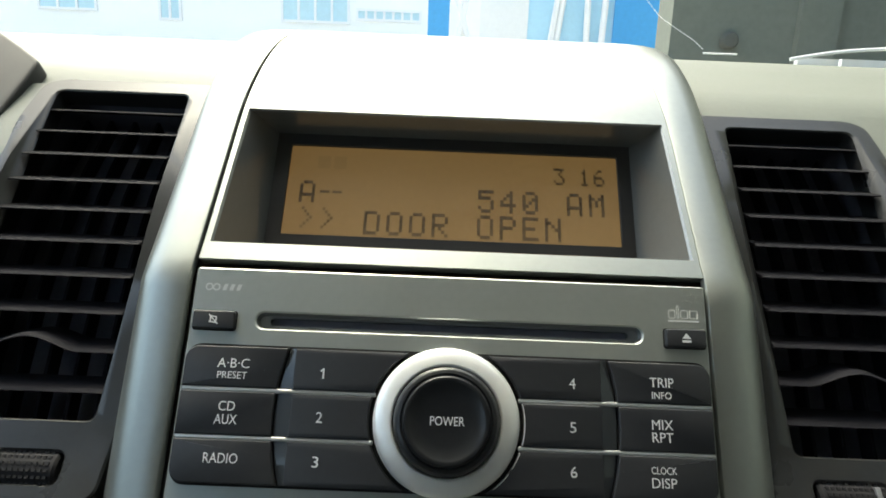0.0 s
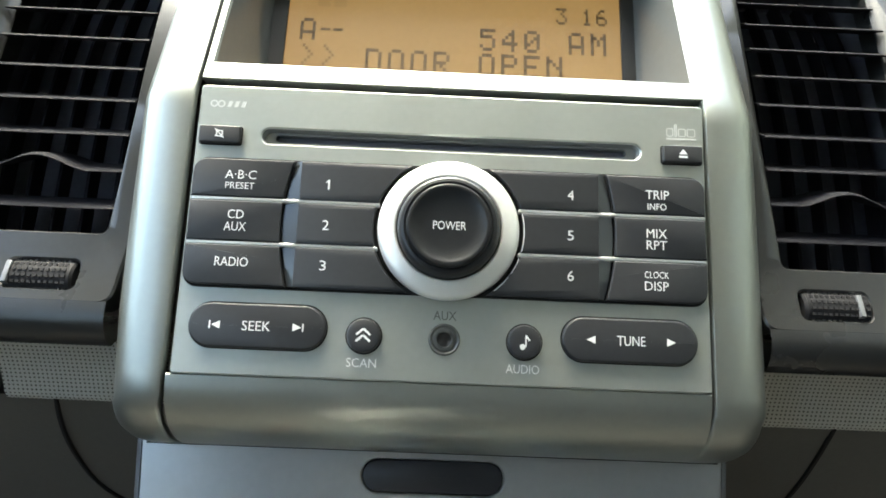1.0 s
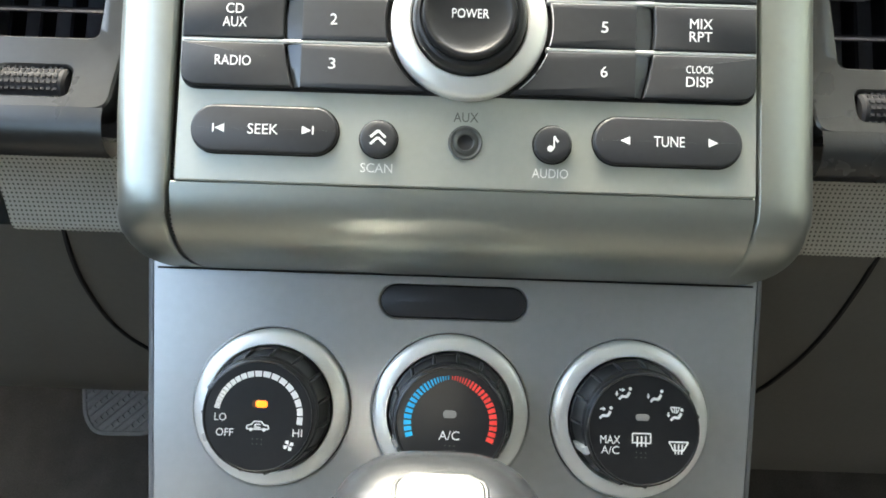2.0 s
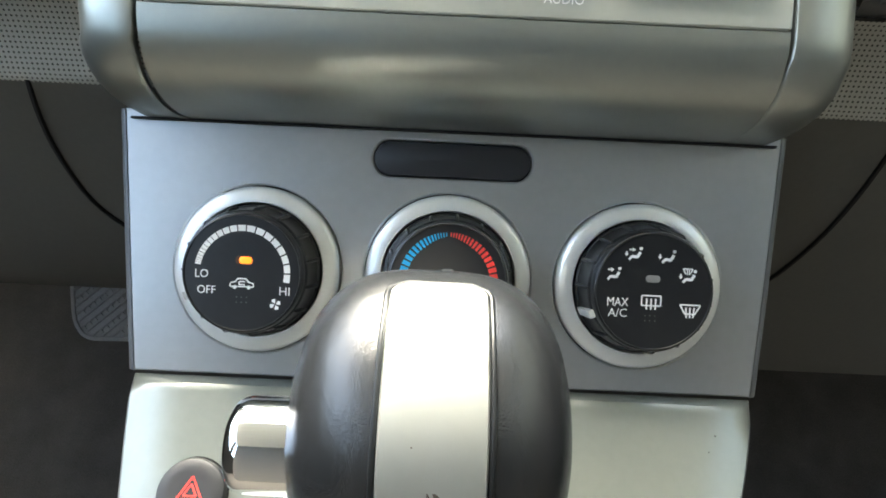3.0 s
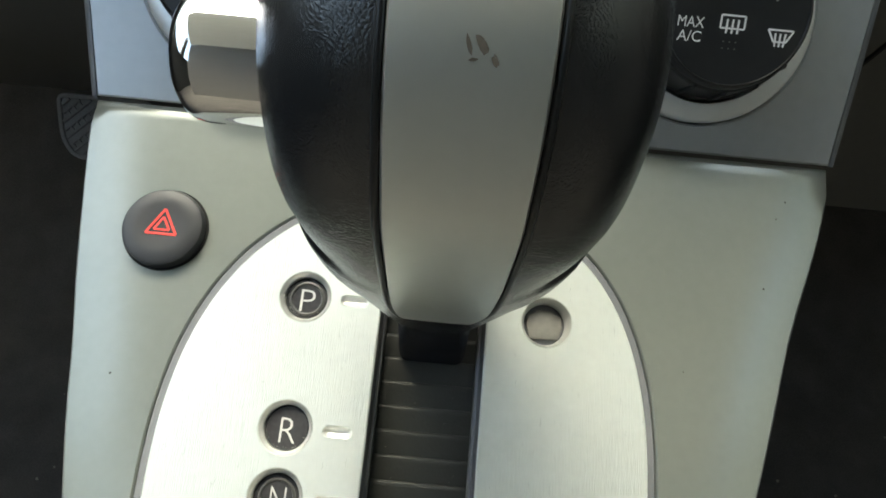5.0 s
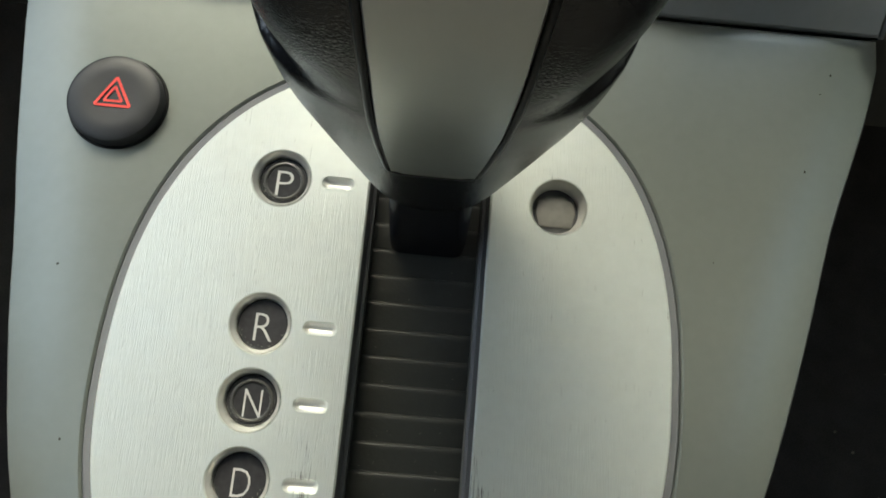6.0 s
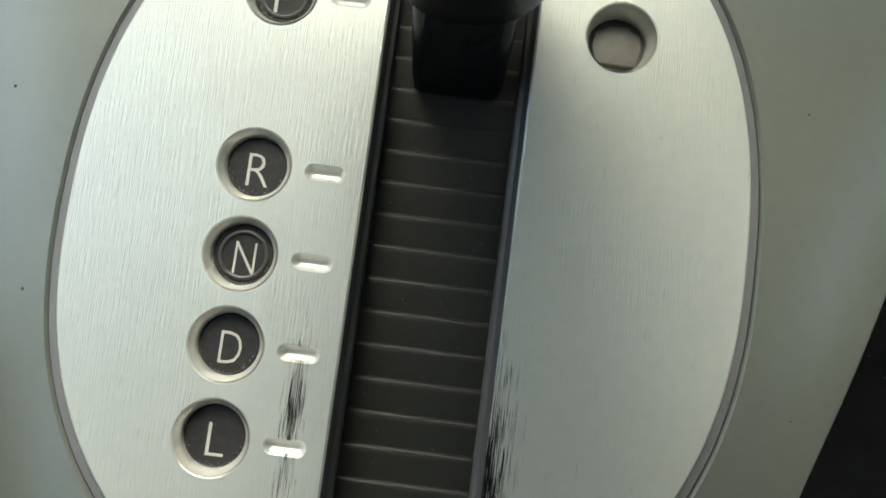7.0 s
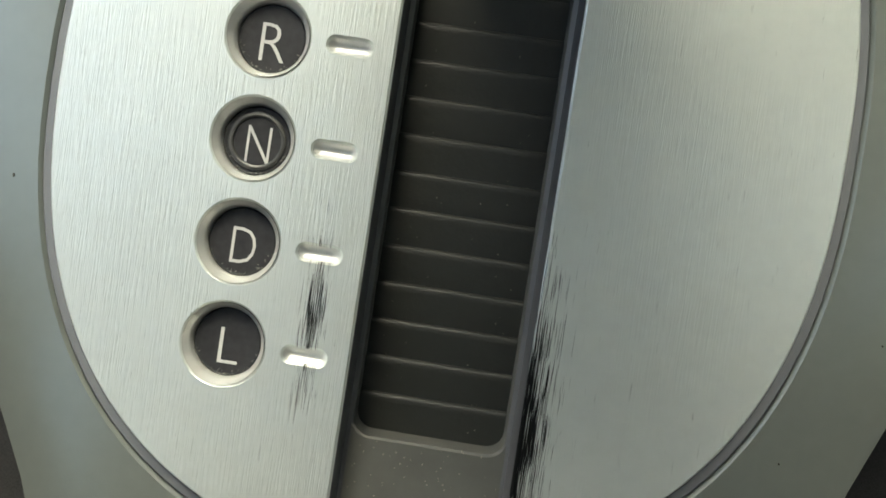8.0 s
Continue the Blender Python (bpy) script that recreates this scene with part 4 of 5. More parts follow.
def console_rise(x, y):
    """The slope rounds off into the joint with the heater panel and towards both flanks."""
    bend = max(0.0, (y - 47) / 5)
    left = np.interp(-y, [-v for v, _ in EDGE_LEFT], [u for _, u in EDGE_LEFT])
    right = np.interp(-y, [-v for v, _ in EDGE_RIGHT], [u for _, u in EDGE_RIGHT])
    near = max(0.0, 1 - max(0.0, min(x - left, right - x)) / 20)
    return -1.9 * min(bend, 1.2) ** 2 - 2.4 * float(near) ** 2.2


def console():
    f = CONSOLE
    ob = thing("centre_console", base(f, 0, -150, -30), "satin silver centre console slope with a recess for the selector", "console")
    left = [tuple(p)[::-1] for p in spread(EDGE_LEFT, 24)]
    right = [tuple(p)[::-1] for p in spread(EDGE_RIGHT, 24)]
    outline = left + right[::-1]
    hole = oval(0.3)
    extra = [(x, y) for y in [*range(-148, 45, 5), 46, 47.5, 49, 50.2, 51.4, 52.2] for x in range(-104, 105, 5) if inside((x, y), grow(outline, -3)) and not inside((x, y), grow(hole, 2))]
    part("console_skin", plate(outline, [hole], -6, -0.9, 0.5, console_rise, extra), SILVER_SHADED, ob, f)
    for side in (left, right):
        sx = -1 if side is left else 1
        bm = bmesh.new()
        loft(bm, [[(x - sx * d, y, h + console_rise(x, y)) for x, y in side] for d, h in ((0.6, -2.5), (0.8, -8), (4, -90), (10, -260))], close=False)
        part("console_side", bm, BEZEL_LOW, ob, f, "dark plastic side of the console")
        bm = bmesh.new()
        loft(bm, [[(x + sx * d, y, h + console_rise(x, y)) for x, y in side] for d, h in ((-0.3, -2.0), (0.15, -1.9), (0.7, -2.5), (0.9, -3.4), (0.6, -7))], close=False)
        part("edge_lip", bm, TRIM_GREY, ob, f, "slate grey lip along the console's side")
    rng = random.Random(11)
    spots = [(rng.uniform(-95, 90), rng.uniform(-130, 40)) for _ in range(40)]
    spots = [p for p in spots if inside(p, grow(outline, -6)) and not inside(p, grow(oval(0), 3))]
    specks("specks", f, spots, -0.9, SPECK, ob, "small dark specks of dirt", 0.26, 5)
    return ob


def specks(name, f, spots, height, mat, parent, label, size=0.3, seed=1):
    rng = random.Random(seed)
    bm = bmesh.new()
    for x, y in spots:
        r = size * rng.uniform(0.5, 1.2)
        a = rng.uniform(0, 60)
        h = height + console_rise(x, y)
        slab([(x + r * rng.uniform(0.6, 1.3) * math.cos(radians(a + 60 * i)), y + r * rng.uniform(0.6, 1.5) * math.sin(radians(a + 60 * i))) for i in range(6)], h - 0.1, h + 0.05, bm=bm)
    return tagged(part(name, bm, mat, parent, f, label), kind="stuff")


def aperture(parent, f, y, letter):
    """A round sight window with its bevelled rim and sunk letter."""
    x = -36.4
    win = part("sight_window", lathe([(6.3, 0.9), (6.15, 0.6), (5.7, 0.1), (5.4, -0.5), (5.35, -1.6), (5.25, -1.8), (0.01, -1.8)], x, y, 48), WINDOW_RIM, parent, f, "grey rimmed sight window")
    part("window_lens", lathe([(5.4, -1.7), (5.25, -1.2), (4.95, -0.98), (4.6, -1.0), (0.01, -1.0)], x + 0.02, y, 40), LENS_BLACK, win, f, "black lens")
    if letter in "PN":
        part("lens_ring", lathe([(4.5, -1.1), (4.4, -0.75), (4.0, -0.65), (3.75, -0.75), (3.65, -1.1)], x + 0.1, y - 0.1, 40), LENS_RING, win, f, "dusty inner ring")
    rng = random.Random(ord(letter))
    bm = bmesh.new()
    for _ in range(26):
        a, r = radians(rng.uniform(190, 350)), 5.2 - abs(rng.gauss(0, 0.35))
        s = rng.uniform(0.05, 0.16)
        slab(circle(x + r * math.cos(a), y + r * math.sin(a), s, 5, rng.uniform(0, 60), 420), -1.1, -0.88, bm=bm)
    tagged(part("dust", bm, DUST, win, f, "dust in the window"), kind="stuff")
    w, h = {"P": (3.7, 5.7), "R": (3.9, 5.8), "N": (3.7, 5.6), "D": (3.8, 5.5), "L": (3.1, 5.5)}[letter]
    part("lettering", letters(letter, x + 0.35, y - 0.6, w, h, -1.0, thin=0.016), LETTER_GREY, win, f)


def selector():
    f = CONSOLE
    ob = thing("gear_selector_plate", base(f, GATE_X, -43, -8), "brushed aluminium oval gear selector plate, scratched beside the gate", "gear selector")
    ys = [0.0, -32.0, -47.7, -63.3, -78.9]
    part("rim", plate(oval(0.7), [oval(3.2)], -7, -0.5, 0.4), TRIM_GREY, ob, f, "slate grey rim")
    part("pan", slab(oval(1.0), -14, -9), GAP, ob, f, "black pan under the plate")
    inner = oval(2.9, 160)

    def half(side):
        cut = -17.0 if side < 0 else 9.7
        pts = [(x, y) for x, y in inner if (x - cut) * side > 0]
        k = max(range(len(pts)), key=lambda i: (Vector(pts[i]) - Vector(pts[i - 1])).length)
        pts = pts[k:] + pts[:k]
        return [(cut, pts[0][1]), *pts, (cut, pts[-1][1])]

    def slot(y):
        return rounded(-27.2, y - 1.15, -20.7, y + 1.15, 1.1, 6)
    holes = [circle(-36.4, y, 6.3, 40) for y in ys] + [slot(y) for y in ys]
    lp = part("plate_half", plate(half(-1), holes, -6, 0.9, 0.35), PLATE_LEFT, ob, f)
    rp = part("plate_half", plate(half(1), [circle(25.0, -0.7, 6.3, 40)], -6, 0.9, 0.35), PLATE_RIGHT, ob, f)
    for y, c in zip(ys, "PRNDL"):
        aperture(lp, f, y, c)
        bm = bmesh.new()
        loft(bm, [[(x, yy, z) for x, yy in grow(slot(y), -d)] for d, z in ((-0.25, 0.75), (0.15, 0.2), (0.6, -0.25), (1.0, -0.4))], caps=(False, True))
        part("position_mark", bm, MARK, lp, f, "pressed bright position mark")
    win = part("sight_window", lathe([(6.3, 0.9), (6.25, 0.1), (5.9, -0.9), (5.4, -1.8), (5.3, -3.4)], 25, -0.7, 48), WINDOW_RIM, rp, f, "round release hole with a dusty cover")
    part("hole_floor", lathe([(5.5, -3.3), (0.01, -3.3)], 25, -0.7, 40), GATE_LIP, win, f)
    part("hole_cover", slab([(21.3, -4.4), (28.7, -4.4), (29.6, -1.0), (29.2, 1.6), (27.6, 2.2), (27.0, 3.0), (23.0, 3.0), (22.4, 2.2), (20.8, 1.6), (20.4, -1.0)], -3.3, -2.5, 0.25), DUST, win, f, "dusty cover with notched corners")
    # gate frame and sliding cover
    rng = random.Random(3)
    specks("dust", f, [(rng.uniform(-15.5, 9), -90.5 - abs(rng.gauss(0, 8))) for _ in range(70)], -3.2, CRUMB, ob, "pale dust at the foot of the gate", 0.12, 8)
    specks("dust", f, [(rng.uniform(-14.5, 7.5), rng.uniform(-89, 20)) for _ in range(90)], -7.3, CRUMB, ob, "pale dust on the slats", 0.08, 9)
    edge = [(-17.0, -116), (9.7, -116), (9.7, 26), (-17.0, 26)]
    hole = rounded(-15.7, -90.6, 8.3, 24, 2.8, 6)
    part("gate_frame", plate(edge, [hole], -9, -3.2, 0.3), GATE, ob, f, "dusty grey gate frame")
    bm = bmesh.new()
    for x, s in ((-17.0, 1), (9.7, -1)):
        loft(bm, [[(x + s * d, y, z) for y in (26, -60, -114)] for d, z in ((0, 0.5), (0.2, 0.2), (0.6, -2.8), (1.3, -3.3))], close=False)
    part("gate_lip", bm, GATE_LIP, ob, f, "slate grey gate lip")
    bed = part("gate_cover", slab([(-16.4, -92), (9.0, -92), (9.0, 25), (-16.4, 25)], -11.5, -9.2), RUBBER, ob, f, "grey sliding gate cover of narrow slats")
    y = 24.4
    while y > -92:
        bm = bmesh.new()
        loft(bm, [[(x, y + d, z) for x in (-16.4, 9.0)] for d, z in ((0, -9.2), (0, -7.7), (-0.2, -7.25), (-0.7, -7.05), (-1.4, -7.1), (-6.1, -7.75))], close=False)
        part("slat", bm, RUBBER, bed, f, smooth=50)
        y -= 6.05
    return ob


SPECK = material("dark_dirt", (0.05, 0.045, 0.035), 0.9, vary=0.3)
CRUMB = material("pale_dust", (0.24, 0.225, 0.19), 0.9, vary=0.4, grain=2000)
LETTER_GREY = material("grey_white_gear_letter", (0.5, 0.505, 0.49), 0.5, vary=0.06)
LENS_RING = material("dusty_lens_ring", (0.05, 0.05, 0.047), 0.4, vary=0.3, grain=900)
GATE_LIP = material("slate_gate_lip", (0.10, 0.101, 0.106), 0.45, 0.1, vary=0.08)
MARK = material("bright_pressed_aluminium", (0.74, 0.745, 0.72), 0.42, 0.35, vary=0.1, grain=900)
WINDOW_RIM = material("grey_window_rim", (0.62, 0.625, 0.60), 0.33, 0.5, vary=0.08)


def hazard_button():
    f = CONSOLE
    x, y = -75.6, 14.6
    ob = thing("hazard_button", base(f, x, y, -1), "round black hazard warning button with a red triangle", "button")
    part("button_gap", lathe([(11.1, -2), (11.1, -0.75), (10.0, -0.7)], x, y, 48), GAP, ob, f)
    part("button_cap", lathe([(10.5, -2), (10.45, 1.0), (10.1, 1.9), (9.2, 2.4), (6, 2.3), (3, 2.15), (0.01, 2.1)], x, y, 56), KEY_BLACK, ob, f)
    for r, w in ((4.5, 0.6), (2.3, 0.55)):
        pts = [(x + 0.2 + r * math.cos(radians(a)), y + 0.2 + r * math.sin(radians(a))) for a in (90, 210, 330)]
        part("warning_triangle", join(*[bar(*pts[i], *pts[(i + 1) % 3], w) for i in range(3)], z=2.25), RED, ob, f, "red warning triangle")
    return ob


# ---------------------------------------------------------------- gear lever
def lever():
    f = CONSOLE
    ob = thing("gear_lever", base(f, GATE_X, 2, -8), "gear lever with black leather knob, silver inlay and chrome button", "gear lever")
    # the knob's outline seen from the side, from the front of its foot over the top and down its back
    side_view = spread([(0, 13), (-5.6, 16), (-8.2, 22), (-9.2, 30), (-9.9, 42), (-11.3, 54), (-11.9, 66), (-9, 80), (-3.6, 93), (4.5, 103.5), (15, 109.6), (28, 110.8), (40, 107), (48.5, 98),
                        (51.5, 84), (48, 66), (41, 50), (32, 36), (24, 26), (19.5, 17), (16, 9)], 72)
    centre, reach = Vector((19, 77)), 27.2

    def place(p, x, flat=False):
        """A point of the knob's skin, at the distance x from its middle plane."""
        low = min(1.0, max(0.0, (77 - p.y) / 36))
        n = 2.75 if flat else 2.75 - 1.6 * low
        u = math.sqrt((x / reach) ** 2 + 0.006) - 0.0775
        k = max(0.0, 1 - max(0.0, u / 0.9255) ** n) ** (1 / n)
        q = centre + (p - centre) * k
        return Vector((GATE_X + x, q.x, q.y))
    us = [-1, -0.985, -0.95, -0.9, -0.83, -0.74, -0.65, -0.56, -0.47, -0.38, -0.3, -0.22, -0.14, -0.07, 0, 0.07, 0.14, 0.22, 0.3, 0.38, 0.47, 0.56, 0.65, 0.74, 0.83, 0.9, 0.95, 0.985, 1]
    bm = bmesh.new()
    loft(bm, [[place(p, u * reach) for p in side_view] for u in us])
    # the tapering neck, round-cornered in section
    neck = spread([(10.6, -4.6, 16.5, 10.8), (12.4, -7.6, 18, 12.3), (18, -8.9, 20.5, 14.6), (30, -9.5, 27, 19.0), (42, -10.2, 34, 23.0), (54, -11.5, 40, 25.8), (64, -12.0, 43, 26.6)], 18)
    rings = []
    for h, y0, y1, w in neck:
        ring = []
        for i in range(56):
            c, s = math.cos(2 * math.pi * i / 56), math.sin(2 * math.pi * i / 56)
            ring.append((GATE_X + w * math.copysign(abs(c) ** 0.8, c), (y0 + y1) / 2 + (y1 - y0) / 2 * math.copysign(abs(s) ** 0.8, s), h))
        rings.append(ring)
    loft(bm, rings, caps=(True, True))
    grip = part("leather_grip", bm, LEATHER, ob, f, "black grained leather grip", smooth=60)
    melt = grip.modifiers.new("melt", "REMESH")
    melt.mode, melt.voxel_size, melt.use_smooth_shade = "VOXEL", 0.0008, True
    ease = grip.modifiers.new("ease", "SMOOTH")
    ease.factor, ease.iterations = 0.5, 14
    # the silver inlay over the front and top
    first = min(range(72), key=lambda k: (side_view[k] - Vector((-9.9, 42))).length)
    last = min(range(72), key=lambda k: (side_view[k] - Vector((43, 104.6))).length)
    line = spread([side_view[k] for k in range(first, last + 1)], 72)
    run = [0.0]
    for p, q in zip(line, line[1:]):
        run.append(run[-1] + (q - p).length)

    def inlay_half(k, inset=0.0):
        """Half the inlay's width: narrow at the neck, with rounded corners at both ends."""
        t = run[k] / run[-1]
        w = 6.7 + 2.5 * min(1, t / 0.42) ** 0.9 - 0.4 * max(0, (t - 0.55) / 0.45)
        for d, r in ((run[k], 2.2), (run[-1] - run[k], 3.4)):
            if d < r:
                w -= r * (1 - math.sqrt(max(0.0, 1 - (1 - d / r) ** 2)))
        return w - inset

    def middle(k):
        return 0.7 * min(1.0, run[k] / run[-1] / 0.3)

    def outward(k):
        d = (line[min(k + 1, len(line) - 1)] - line[max(k - 1, 0)]).normalized()
        return Vector((0, -d.y, d.x))
    rings = []
    for k, p in enumerate(line):
        w = inlay_half(k)
        edge = 0.0 if 1 < k < len(line) - 2 else 0.5
        rings.append([place(p, u * w + middle(k), True) + outward(k) * (0.9 - edge - 2.2 * max(0.0, (abs(u) - 0.93) / 0.07) ** 2) for u in (-1, -0.985, -0.965, -0.93, -0.8, -0.65, -0.5, -0.35, -0.2, 0, 0.2, 0.35, 0.5, 0.65, 0.8, 0.93, 0.965, 0.985, 1)])
    bm = bmesh.new()
    ends = [[v - outward(k) * 2.5 for v in rings[k]] for k in (0, -1 % len(line))]
    loft(bm, [ends[0], *rings, ends[1]], close=False)
    part("inlay", bm, STRIP, ob, f, "worn satin silver inlay with a scuff", smooth=50)
    m = len(line)
    way = [place(line[k], -inlay_half(k, -0.35) + middle(k), True) + outward(k) * 0.1 for k in range(m)]
    back = [place(line[k], inlay_half(k, -0.35) + middle(k), True) + outward(k) * 0.1 for k in range(m)][::-1]
    loop = way + back + way[:1]
    part("inlay_border", tube(loop, 0.5, 8), KNOB_BLACK, ob, f, "black piping round the inlay", smooth=60)
    # a scuff and a few nicks in the silver
    rng = random.Random(4)
    spot = min(range(m), key=lambda k: (line[k] - Vector((6.2, 105.5))).length)

    def fleck(k, x, long_, wide, turn):
        along = (line[k + 1] - line[k - 1]).normalized()
        mid = place(line[k], x, True) + outward(k) * 0.93
        rim = []
        for i in range(11):
            q = 2 * math.pi * i / 11
            s = 0.6 + 0.5 * rng.random()
            u, v = long_ * s * math.cos(q), wide * s * math.sin(q)
            u, v = u * math.cos(turn) - v * math.sin(turn), u * math.sin(turn) + v * math.cos(turn)
            rim.append(mid + Vector((u, along.x * v, along.y * v)))
        b = bmesh.new()
        loft(b, [[v - outward(k) * 0.3 for v in rim], rim], caps=(True, True))
        part("scuff_mark", b, SCUFF, ob, f, "brown scuff mark")
    fleck(spot, 0.4, 0.3, 1.3, 0.35)
    fleck(spot, 1.8, 0.5, 1.4, 0.5)
    fleck(spot - 1, 3.2, 0.35, 0.8, 0.4)
    fleck(spot - 1, 1.0, 0.5, 0.2, 0.2)
    fleck(spot + 5, -2.6, 0.2, 0.16, 0)
    # release button on the driver's side
    bm = bmesh.new()
    prof = [(20, 9.4), (34.4, 9.4), (36.0, 9.2), (37.2, 8.6), (38.0, 7.6), (38.4, 6.2), (38.6, 4.0), (38.65, 0.01)]
    loft(bm, [[(GATE_X - x, 17.0 + r * math.cos(2 * math.pi * i / 48), 81.0 + r * math.sin(2 * math.pi * i / 48)) for i in range(48)] for x, r in prof])
    part("release_button", bm, CHROME, ob, f, "polished chrome release button")
    bm = bmesh.new()
    loft(bm, [[(GATE_X - x, 8.0 + r * math.cos(2 * math.pi * i / 24), 58.0 + r * math.sin(2 * math.pi * i / 24)) for i in range(24)] for x, r in ((13, 4.5), (24.0, 4.5), (25.2, 3.6), (25.6, 0.01))])
    part("button_guard", bm, KNOB_BLACK, ob, f)
    # foot and collar
    bm = bmesh.new()
    foot = [(12, -4.5, 16.5, 10.4), (10, -5.0, 16.5, 10.6), (9.0, -5.0, 16.4, 10.4), (8.4, -4.6, 16.0, 9.8)]
    loft(bm, [[(GATE_X + x, y, h) for x, y in rounded(-w, y0, w, y1, 4.5, 6)] for h, y0, y1, w in foot], caps=(True, True))
    part("knob_foot", bm, KNOB_BLACK, ob, f, "black plastic foot of the knob")
    bm = bmesh.new()
    loft(bm, [[(GATE_X + x, y, h) for x, y in rounded(-w, y0, w, y1, 2.6, 6)] for h, y0, y1, w in ((12, -6.0, 17, 8.7), (4, -9.2, 16, 8.7), (-4, -12, 14, 8.6), (-9, -13, 13, 8.3))], caps=(True, True))
    part("collar", bm, COLLAR, ob, f, "glossy black lever collar")
    return ob


COLLAR = material("glossy_black_collar", (0.016, 0.017, 0.022), 0.25, vary=0.12)


# ---------------------------------------------------------------- air vents
VENT_CURVE = spread([(-40, 0), (-8, 0), (10, 3.2), (24, 6.4), (37, 9.3), (50, 11.8), (63, 13.8), (77, 15.1), (90, 15.9), (104, 15.9), (118, 14.6), (135, 12.5), (160, 9.5)], 80)


def vent_rise(x, y):
    """How far the vent's curved front stands out of its flat reference, at the height y."""
    return float(np.interp(y, [p.x for p in VENT_CURVE], [p.y for p in VENT_CURVE]))


def vent_front(y, back=0.0):
    """The vent's front line as (depth, height) of the centre stack."""
    p = STACK.inverted() @ VENT @ Vector((0, y, vent_rise(0, y) - back))
    return p.y, p.z


def air_vent(side):
    f = VENT
    low, top, edge = (1.7, 147.0, 118.2) if side < 0 else (-0.6, 139.6, 120.8)
    first, gap = (11.4, 13.78) if side < 0 else (10.0, 13.33)
    hole = soften([(side * edge, low), (side * 176.8, low), (side * 176.8, top), (side * edge, top)], 3.6)
    hole = hole if area(hole) > 0 else hole[::-1]
    ob = thing("air_vent", base(f, side * 150, -30, -20), "grey dash vent with thin black slats and a thumb wheel", "air vent", "dash vents")
    outer = soften([(side * x, y) for x, y in ((111.5, -24), (109, 5), (105, 45), (101, 90), (101, top + 8.4), (178, top + 8.4), (185.4, top + 4), (186.5, top - 14), (186, 60), (186, -24))], 5)
    wheel = [(side * x, y) for x, y in rounded(125.0, -19.2, 149.5, -8.6, 2.5, 5)]
    wheel = wheel if area(wheel) > 0 else wheel[::-1]
    grid = [(side * x, y) for y in range(-22, int(top) + 8, 5) for x in (115, 179.5, 182)]
    part("bezel", plate(outer, [hole, wheel], -9, 0, 0.7, vent_rise, grid), BEZEL, ob, f, "grey bezel")
    bm = bmesh.new()
    loft(bm, [[(x, y, z + vent_rise(x, y)) for x, y in grow(hole, d)] for d, z in ((0.55, -0.3), (0.3, -1.2), (0.2, -25))], caps=(False, True))
    part("duct", bm, VENT_HAZED, ob, f, "black duct, lightened by lens haze put into its colour")
    ys = [low + 2 + (top - low - 4) * i / 9 for i in range(10)]
    for x in (126.5, 137.5, 148.5, 159.5, 170.5):
        bm = bmesh.new()
        loft(bm, [[(side * (x + u), y, v + vent_rise(x, y)) for u, v in ((-0.6, -24.5), (0.6, -24.5), (0.6, -17), (-0.6, -17))] for y in ys], caps=(True, True))
        part("vane", bm, VANE, ob, f)
    for k in range(10):
        y = first + gap * k
        bm = bmesh.new()
        xs = [edge - 0.6 + (177.4 - edge + 0.6) * i / 40 for i in range(41)]
        rings = []
        for q, z in ((-1.0, -12), (-0.75, -4), (-0.45, -2.6), (0, -2.3), (0.45, -2.6), (0.75, -4), (1.0, -12)):
            row = []
            for x in xs:
                # the second slat swells into a finger tab
                tab = (0.5 + 0.5 * math.cos(math.pi * (x - 148.5) / 17.5)) ** 0.8 if k == 1 and abs(x - 148.5) < 17.5 else 0.0
                row.append((side * x, y + q + 0.9 * (-2.3 - z) + 4.0 * tab, z + vent_rise(x, y) + (3.2 * tab if z > -12 else 0)))
            rings.append(row)
        loft(bm, rings, close=False)
        part("slat", bm, SLAT, ob, f, smooth=60)
    # thumb wheel
    bm = bmesh.new()
    loft(bm, [[(side * x, -13.7 + r * math.cos(2 * math.pi * i / 40), -6.2 + r * math.sin(2 * math.pi * i / 40)) for i in range(40)] for x, r in ((126.4, 0.01), (126.4, 6.2), (127.2, 7.0), (149, 7.0), (149.8, 6.2), (149.8, 0.01))])
    w = part("thumb_wheel", bm, BEZEL_LOW, ob, f, "ribbed black thumb wheel")
    bm = bmesh.new()
    for i in range(11):
        x = 129.0 + 1.9 * i
        for a in (48, 66, 84, 102, 120, 138):
            c, s = math.cos(radians(a)), math.sin(radians(a))
            p = Vector((side * x, -13.7 + 7.0 * c, -6.2 + 7.0 * s))
            box(p.x - 0.6, p.y - 0.5, p.z - 0.5, p.x + 0.6, p.y + 0.5, p.z + 0.35, bm)
    tagged(part("grip_knurl", bm, BEZEL_LOW, w, f), kind="stuff")
    x = 148.4 if side < 0 else 145.5
    part("wheel_mark", slab([(side * x - 0.9, -18), (side * x + 0.9, -18), (side * x + 0.9, -10), (side * x - 0.9, -10)], -2, 1.35, 0.3), TRIM_GREY, w, f, "light end mark")
    # dark fascia below and its underside
    bm = bmesh.new()
    prof = [(-0.1, -23.4), (-0.4, -26.5), (-1.6, -30), (-3.8, -33), (-7, -35), (-11, -35.4), (-30, -18)]
    loft(bm, [[(side * x, y, z) for x in (112.5, 150, 210, 320)] for z, y in prof], close=False)
    part("fascia_underside", bm, BEZEL, ob, f)
    return ob


